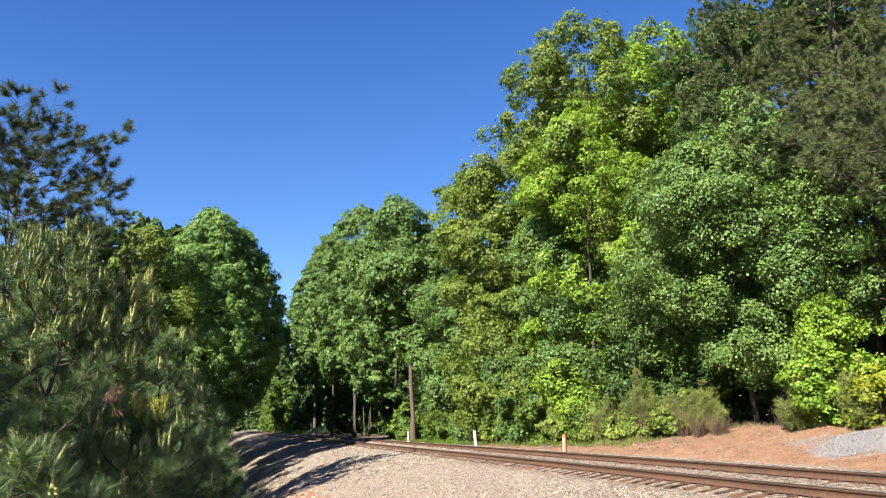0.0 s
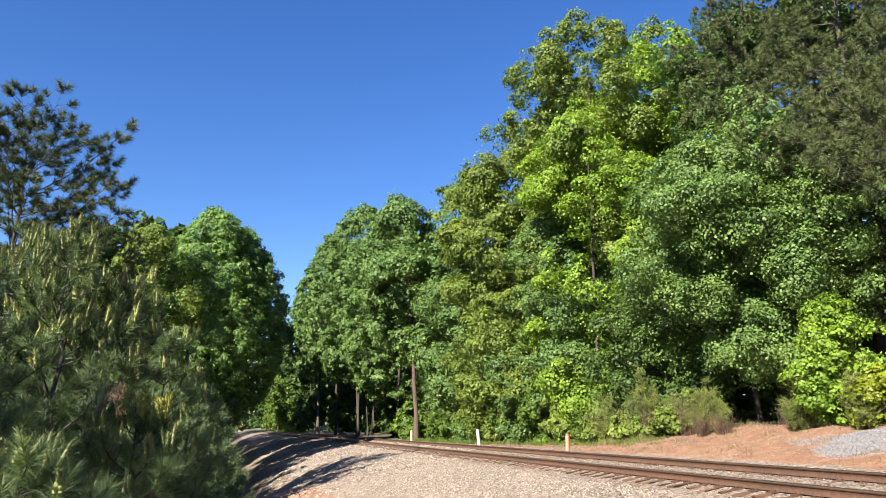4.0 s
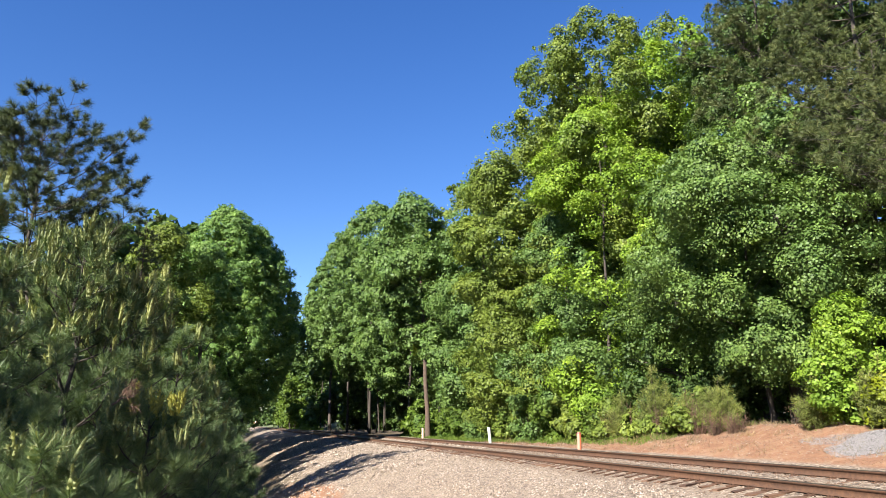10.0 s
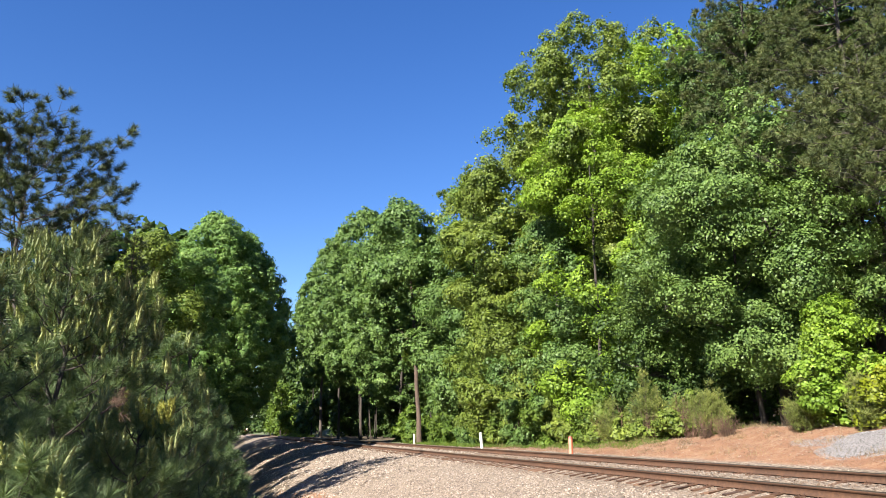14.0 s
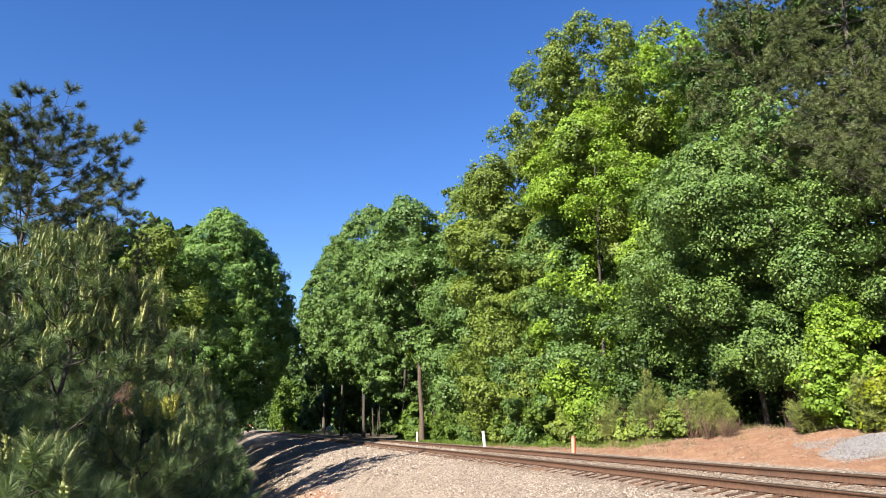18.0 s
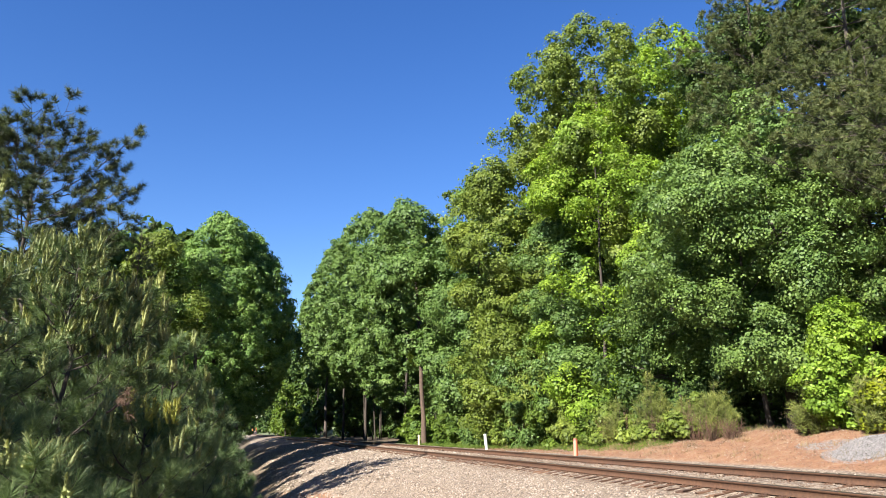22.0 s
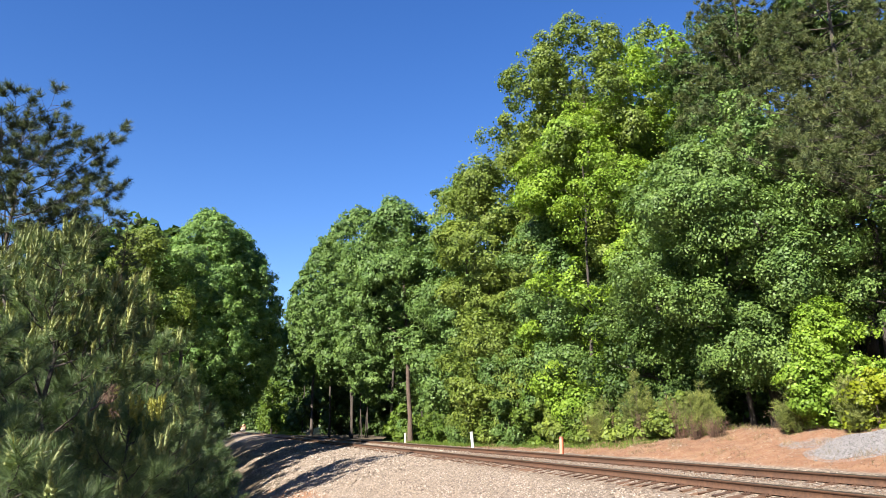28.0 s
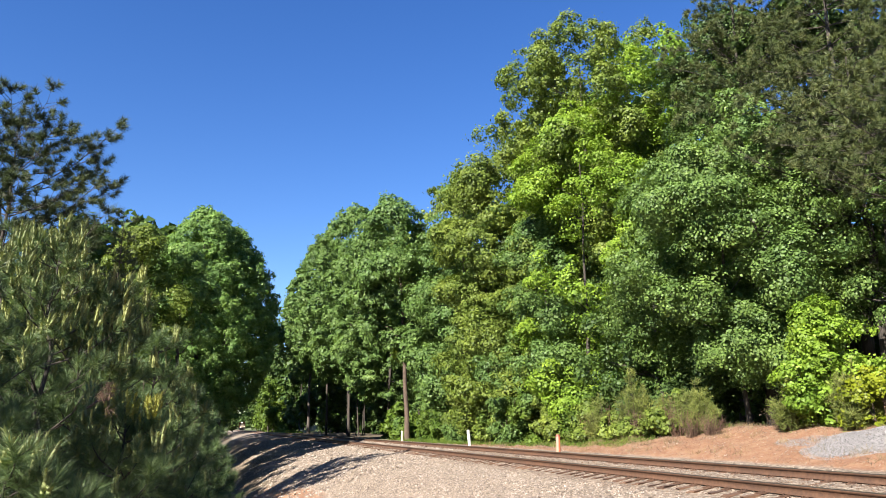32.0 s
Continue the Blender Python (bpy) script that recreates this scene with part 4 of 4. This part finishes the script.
spots = [(side + R.uniform(-2, 2) + 0.004 * yy + max(0, 0.013 * (yy - 110)), yy + R.uniform(-3, 3), (min(0.272 * yy, 33) if yy < 200 else 25) * R.uniform(0.92, 1.0), R.uniform(4.2, 5), R.uniform(-1, 1)) for yy in (*range(74, 190, 7), *range(245, 400, 12)) for side in (-5.8, -13)]
woods("woods", "distant green woods on the inside of the line", spots, 74, LEAF_DARK, 2600, 0.9)
spots = [(R.uniform(18, 30), yy + R.uniform(-4, 4), R.uniform(22, 30), R.uniform(5, 7), R.uniform(0.5, 3)) for yy in range(150, 520, 11)]
woods("woods", "distant green woods along the railway", spots, 75, LEAF_DARK, 3600, 0.85)
spots = [(xx + R.uniform(-4, 4), R.uniform(930, 990), R.uniform(30, 38), R.uniform(9, 12), 0.5) for xx in range(-90, 120, 9)]
woods("woods", "distant dark woods where the line bends away", spots, 77, LEAF_DARK, 1500, 2.2)
spots = [(xx, 420 + R.uniform(-3, 3), 8.5, 2.0, -0.5) for xx in (6.0, 3.4, 0.8)]
woods("thicket", "dark thicket beside the far line", spots, 79, LEAF_DARK, 1200, 0.55)
spots = [(xx + R.uniform(-2, 2), R.uniform(895, 920), R.uniform(11, 15), R.uniform(5, 6.5), -6.0) for xx in range(-70, 90, 5)]
woods("thicket", "dark undergrowth closing the far end of the line", spots, 80, LEAF_DARK, 900, 1.8)
spots = [(16.2 + R.uniform(-0.5, 0.5), yy, R.uniform(31, 35), 3.8, 1.0) for yy in (290, 315, 340, 365)] + [(15.8, 246, 26, 3.6, 6.0), (17.0, 258, 30, 3.8, 4.0), (17.6, 272, 32, 3.8, 2.0), (15.0, 236, 24, 3.2, 8.0)]
woods("woods", "distant tall trees beside the line", spots, 81, LEAF_DARK, 1800, 0.9)
spots = [(R.uniform(11.5, 17), yy + R.uniform(-3, 3), R.uniform(6, 10.5), R.uniform(3.5, 5), 0.8) for yy in (205, 216, 226, 236, 250)]
spots += [(R.uniform(12.2, 15.5), yy, R.uniform(13, 19), R.uniform(3.5, 4.5), 2.0) for yy in (212, 224, 238, 250)]
woods("thicket", "sunlit bright green thicket far along the railway", spots, 76, LEAF_VINE, 3500, 0.55)


# ---- ground cover ----
def blades(rng, pos, height, width, spread):
    """Thin upright blades or stalks of three corners."""
    n = len(pos)
    d = rng.normal(size=(n, 3)) * spread + np.array([0, 0, 1.0])
    w = unit(np.cross(unit(d), rng.normal(size=(n, 3)))) * width
    h = height * rng.uniform(0.5, 1.3, (n, 1))
    return np.stack([pos + w, pos - w, pos + unit(d) * h], 1).reshape(-1, 3), np.arange(n * 3).reshape(n, 3)


def cover(name, label, category, pos, seed, height, width, spread, mat):
    v, f = blades(np.random.default_rng(seed), pos, height, width, spread)
    tagged(piece(name, raw_mesh(name, v, f, mat)), label, category, kind="stuff")


r = np.random.default_rng(21)
cover("straw", "dry straw and pine litter on the orange bank", "straw", scatter(r, 13.8, 18.6, 10, 46, 14000), 1, 0.1, 0.004, 3.5, STRAW)
cover("pine_litter", "reddish-brown fallen needles on the orange bank", "litter", scatter(r, 13.8, 19.2, 10, 46, 20000), 6, 0.12, 0.005, 3.5, DRY)
cen = scatter(r, 14.0, 18.6, 11, 44, 110)
tufts = np.repeat(cen, 45, 0) + np.concatenate([r.normal(size=(110 * 45, 2)) * 0.14, np.zeros((110 * 45, 1))], 1)
tufts[:, 2] = ground_z(tufts[:, 0], tufts[:, 1])
cover("dry_grass", "pale dry grass tufts on the orange bank", "grass", tufts, 8, 0.2, 0.006, 0.6, STRAW)
cover("grass", "low green grass on the orange bank before the woods", "grass", scatter(r, 14.7, 16.4, 26, 48, 7000), 5, 0.2, 0.009, 0.6, GRASS)
edge = scatter(r, 15.6, 18.8, 24, 62, 9000, lambda x, y: x < 18.0 - 0.045 * (y - 24) - 1.2)
cover("grass", "low green grass along the foot of the woods", "grass", edge, 2, 0.28, 0.01, 0.5, GRASS)
cover("grass", "low green grass beside the far track", "grass", scatter(r, 13.4, 14.8, 44, 62, 2500), 3, 0.25, 0.012, 0.5, GRASS)
cover("grass", "sunlit grass strip far along the railway", "grass", scatter(r, 12.6, 17, 165, 260, 5000), 4, 0.6, 0.05, 0.5, GRASS)


def weed(label, x, y, height, radius, seed, n=70):
    """A bunch of dry stalks, each with a few seed heads."""
    rng = np.random.default_rng(seed)
    z0 = float(ground_z(x, y))
    e = thing("dry_weed", x, y, z0, label, "weed", "dry weeds on the bank")
    stems, heads = Bag(), []
    for _ in range(n):
        a, q = rng.uniform(0, 6.28), radius * rng.uniform(0, 1) ** 0.5
        o = np.array([math.cos(a) * q * 0.4, math.sin(a) * q * 0.4, -0.02])
        tip = np.array([math.cos(a) * q, math.sin(a) * q, height * rng.uniform(0.5, 1.05)])
        line = bend(rng, o, tip, 4, 0.05)
        stems.add(*bough(line, 0.009, 0.004, 3))
        heads.append(line[1:] + rng.normal(size=(3, 3)) * 0.05)
    piece("tangle", stems.mesh("tangle", DRY), e)["kind"] = "stuff"
    pos = np.repeat(np.concatenate(heads), 2, 0) + rng.normal(size=(n * 6, 3)) * 0.05
    v, f = leaves(rng, pos, rng.normal(size=(len(pos), 3)), 0.028)
    piece("seed_fluff", raw_mesh("seed_fluff", v, f, DRY), e)["kind"] = "stuff"


WEED = "reddish-brown dry weed stalks"
for k, (wx, wy, wh) in enumerate([(16.6, 25.2, 1.5), (16.3, 27.6, 1.1), (16.5, 29.8, 1.7), (16.2, 31.6, 1.3), (18.0, 16.6, 1.5), (18.4, 15.8, 1.2), (16.4, 24.0, 0.9), (16.5, 23.0, 0.7), (16.7, 26.0, 1.1), (17.2, 20.2, 0.8)]):
    weed(WEED + " on the bank", wx, wy, wh, 0.55, 900 + k)
weed("dry pinkish weed stalks below young pines", -0.32, 6.2, 1.25, 0.22, 920, 26)
weed("dry pinkish weed stalks below young pines", -0.95, 6.0, 1.2, 0.14, 921, 16)


def heath(x, y, height, radius, seed):
    """A feathery yellow-green shrub of thin upright twigs."""
    rng = np.random.default_rng(seed)
    z0 = float(ground_z(x, y)) - 0.03
    e = thing("feathery_shrub", x, y, z0, "feathery yellow-green shrub on the bank", "bush", "shrubs at the edge of the woods")
    stems, tips, ways = Bag(), [], []
    for _ in range(46):
        a, q = rng.uniform(0, 6.28), rng.uniform(0, 1) ** 0.6
        end = np.array([math.cos(a) * radius * q, math.sin(a) * radius * q, height * (1 - 0.5 * q) * rng.uniform(0.45, 1.1)])
        line = bend(rng, (0, 0, 0), end, 5, 0.06)
        stems.add(*bough(line, 0.012, 0.004, 4))
        for p in line[2:]:
            tips += [p + rng.normal(size=3) * 0.1 for _ in range(4)]
            ways += [unit(end + np.array([0, 0, 0.6])) for _ in range(4)]
    piece("framework", stems.mesh("framework", TWIG), e)
    v, f = needles(rng, np.array(tips), np.array(ways), 16, 0.2, 0.008)
    piece("foliage", raw_mesh("foliage", v, f, NEEDLE_HEATH), e)


NEEDLE_HEATH = leaf_material("feathery_leaf", (0.0863, 0.101, 0.0239), (0.154, 0.173, 0.0431), (0.23, 0.239, 0.0767), 0.25, 0.6)
for k, (hx, hy, hh, hr) in enumerate([(16.6, 28.4, 3.1, 0.75), (17.0, 26.6, 1.8, 0.7), (16.8, 24.4, 2.0, 0.7), (16.9, 23.9, 1.5, 0.5), (17.0, 19.6, 1.6, 0.6), (17.25, 17.5, 2.1, 0.5), (18.0, 17.6, 1.3, 0.5), (16.3, 30.8, 1.9, 0.6)]):
    heath(hx, hy, hh, hr, 940 + k)


def gravel_pile(x, y, rx, ry, h, seed):
    """A heap of grey stones on the bank."""
    rng = np.random.default_rng(seed)
    e = thing("gravel_pile", x, y, float(ground_z(x, y)), "heap of grey crushed stone dumped on the bank", "gravel heap")
    a = np.linspace(0, 2 * np.pi, 25)[:-1]
    rings = []
    for q in (1.0, 0.85, 0.65, 0.45, 0.25, 0.05):
        px, py = x + rx * q * np.cos(a) * (1 + 0.08 * np.sin(3 * a)), y + ry * q * np.sin(a)
        rings.append(np.stack([px - x, py - y, ground_z(px, py) - float(ground_z(x, y)) - 0.03 + h * (1 - q ** 1.7)], 1))
    n = len(a)
    f = [(i * n + j, i * n + (j + 1) % n, (i + 1) * n + (j + 1) % n, (i + 1) * n + j) for i in range(5) for j in range(n)]
    if h > 0.1:
        piece("mound", smooth(raw_mesh("mound", np.concatenate(rings), f, STONE_GREY)), e)
    m = 11000 if h > 0.1 else 1400
    q, t = rng.uniform(0, 1.25, m) ** 0.5, rng.uniform(0, 6.283, m)
    px, py = x + rx * q * np.cos(t), y + ry * q * np.sin(t)
    pos = np.stack([px - x, py - y, ground_z(px, py) - float(ground_z(x, y)) + h * np.clip(1 - q ** 1.7, 0, 1)], 1)
    st = piece("gravel", stones("gravel", pos, 0.017, seed, STONE_GREY), e)
    st["kind"] = "stuff"


gravel_pile(15.9, 15.7, 1.45, 1.5, 0.2, 5)
gravel_pile(15.8, 17.9, 0.5, 0.8, 0.02, 6)


def old_post():
    e = thing("wooden_post", 0.03, 22.9, float(ground_z(0.03, 22.9)) - 0.1, "weathered grey wooden post at the foot of the embankment", "post")
    rng = np.random.default_rng(3)
    v, f = tube(bend(rng, (0, 0, 0), (0.05, 0, 3.0), 6, 0.03), [0.1, 0.085, 0.08, 0.078, 0.075, 0.07], 9)
    piece("shaft", smooth(raw_mesh("shaft", v, f, WOOD_GREY)), e)


old_post()


# ---- posts ----
def marker_post(label, x, y, h, r, mat, cap=None, lean=0.0):
    z0 = float(ground_z(x, y)) - 0.1
    e = thing("marker_post", x, y, z0, label, "post", "trackside marker posts")
    e.rotation_euler = (0, radians(lean), 0)
    bm = bmesh.new()
    cyl(bm, r, r, h, (0, 0, h / 2), seg=20)
    part("shaft", bm, mat, e)
    if cap:
        bm = bmesh.new()
        cyl(bm, r * 1.12, r * 0.8, 0.07, (0, 0, h + 0.03), seg=20)
        part("cap", bm, cap, e, "red-brown domed cap")
    return e


def post_stripe(post, h, r, turn, mat):
    """A thin curved band of another colour down one side of a post."""
    a = np.radians(turn) + np.radians(np.linspace(-50, 50, 9))
    ring = np.stack([np.cos(a), np.sin(a)], 1) * (r + 0.003)
    v = np.concatenate([np.concatenate([ring, np.full((9, 1), z)], 1) for z in (0.0, h - 0.01)])
    f = [(i, i + 1, i + 10, i + 9) for i in range(8)]
    piece("stripe", smooth(raw_mesh("stripe", v, f, mat)), post, "red-orange stripe down one side")


post_stripe(marker_post("pale pink marker post, red-orange down one side", 12.75, 27.6, 0.75, 0.085, POST_PINK, POST_RED), 0.75, 0.085, -50, POST_ORANGE)
marker_post("white painted marker post leaning beside the track", 13.2, 40.0, 0.98, 0.085, POST_WHITE, None, -6)
marker_post("faded orange marker post at the foot of a tree", 13.0, 55.5, 0.88, 0.085, POST_PALE)


# ---- locomotive ----
def locomotive():
    e = thing("locomotive", MID, 800, 0, "approaching diesel locomotive with orange nose and lit headlamps", "train")

    def block(name, size, at, mat, parent=e, bevel=0.05, label=""):
        bm = bmesh.new()
        box(bm, size, at, bevel)
        return part(name, bm, mat, parent, label)

    block("underframe", (2.9, 20.0, 0.5), (0, 10.2, 1.2), LOCO_DARK)
    block("nose", (2.2, 2.6, 1.7), (0, 1.6, 2.3), LOCO_CREAM, bevel=0.15)
    cab = block("cab", (3.1, 2.6, 2.7), (0, 4.0, 2.85), LOCO_ORANGE, bevel=0.12, label="orange cab with two dark windows")
    for sx in (-0.75, 0.75):
        block("windshield", (1.1, 0.06, 0.75), (sx, 2.69, 3.5), GLASS_DARK, cab, 0.02)
    block("hood", (1.9, 13.5, 2.6), (0, 12.2, 2.75), LOCO_ORANGE, bevel=0.12)
    block("plow", (2.8, 0.5, 0.75), (0, 0.2, 0.65), LOCO_DARK)
    block("fuel_tank", (2.6, 5.0, 0.8), (0, 10.2, 0.65), LOCO_DARK, bevel=0.15)
    for sx, z, y, r, nm in ((-0.16, 4.05, 2.66, 0.17, "headlamp"), (0.16, 4.05, 2.66, 0.17, "headlamp"), (-0.95, 1.75, 0.25, 0.15, "ditch_lamp"), (0.95, 1.75, 0.25, 0.15, "ditch_lamp")):
        bm = bmesh.new()
        cyl(bm, r, r, 0.12, (sx, y, z), Matrix.Rotation(radians(90), 4, "X"), 20)
        part(nm, bm, LAMP, e, "glowing lamp")
    for ty in (4.0, 16.4):
        block("truck_frame", (2.3, 4.2, 0.45), (0, ty, 0.75), LOCO_DARK)
        for wy in (-1.6, 0, 1.6):
            bm = bmesh.new()
            for sx in (-0.75, 0.75):
                cyl(bm, 0.5, 0.5, 0.13, (sx, ty + wy, 0.5), Matrix.Rotation(radians(90), 4, "Y"), 20)
            cyl(bm, 0.09, 0.09, 1.5, (0, ty + wy, 0.5), Matrix.Rotation(radians(90), 4, "Y"), 10)
            part("wheelset", bm, LOCO_DARK, e)
    return e


loco = locomotive()


def motions():
    """The train comes slowly nearer along the straight."""
    walk(loco, [(t, pose(MID, 816 - 13.0 * t, 0.09, 0, tilt, 0)) for t in (0, 8, 16, 24, 32)])


motions()
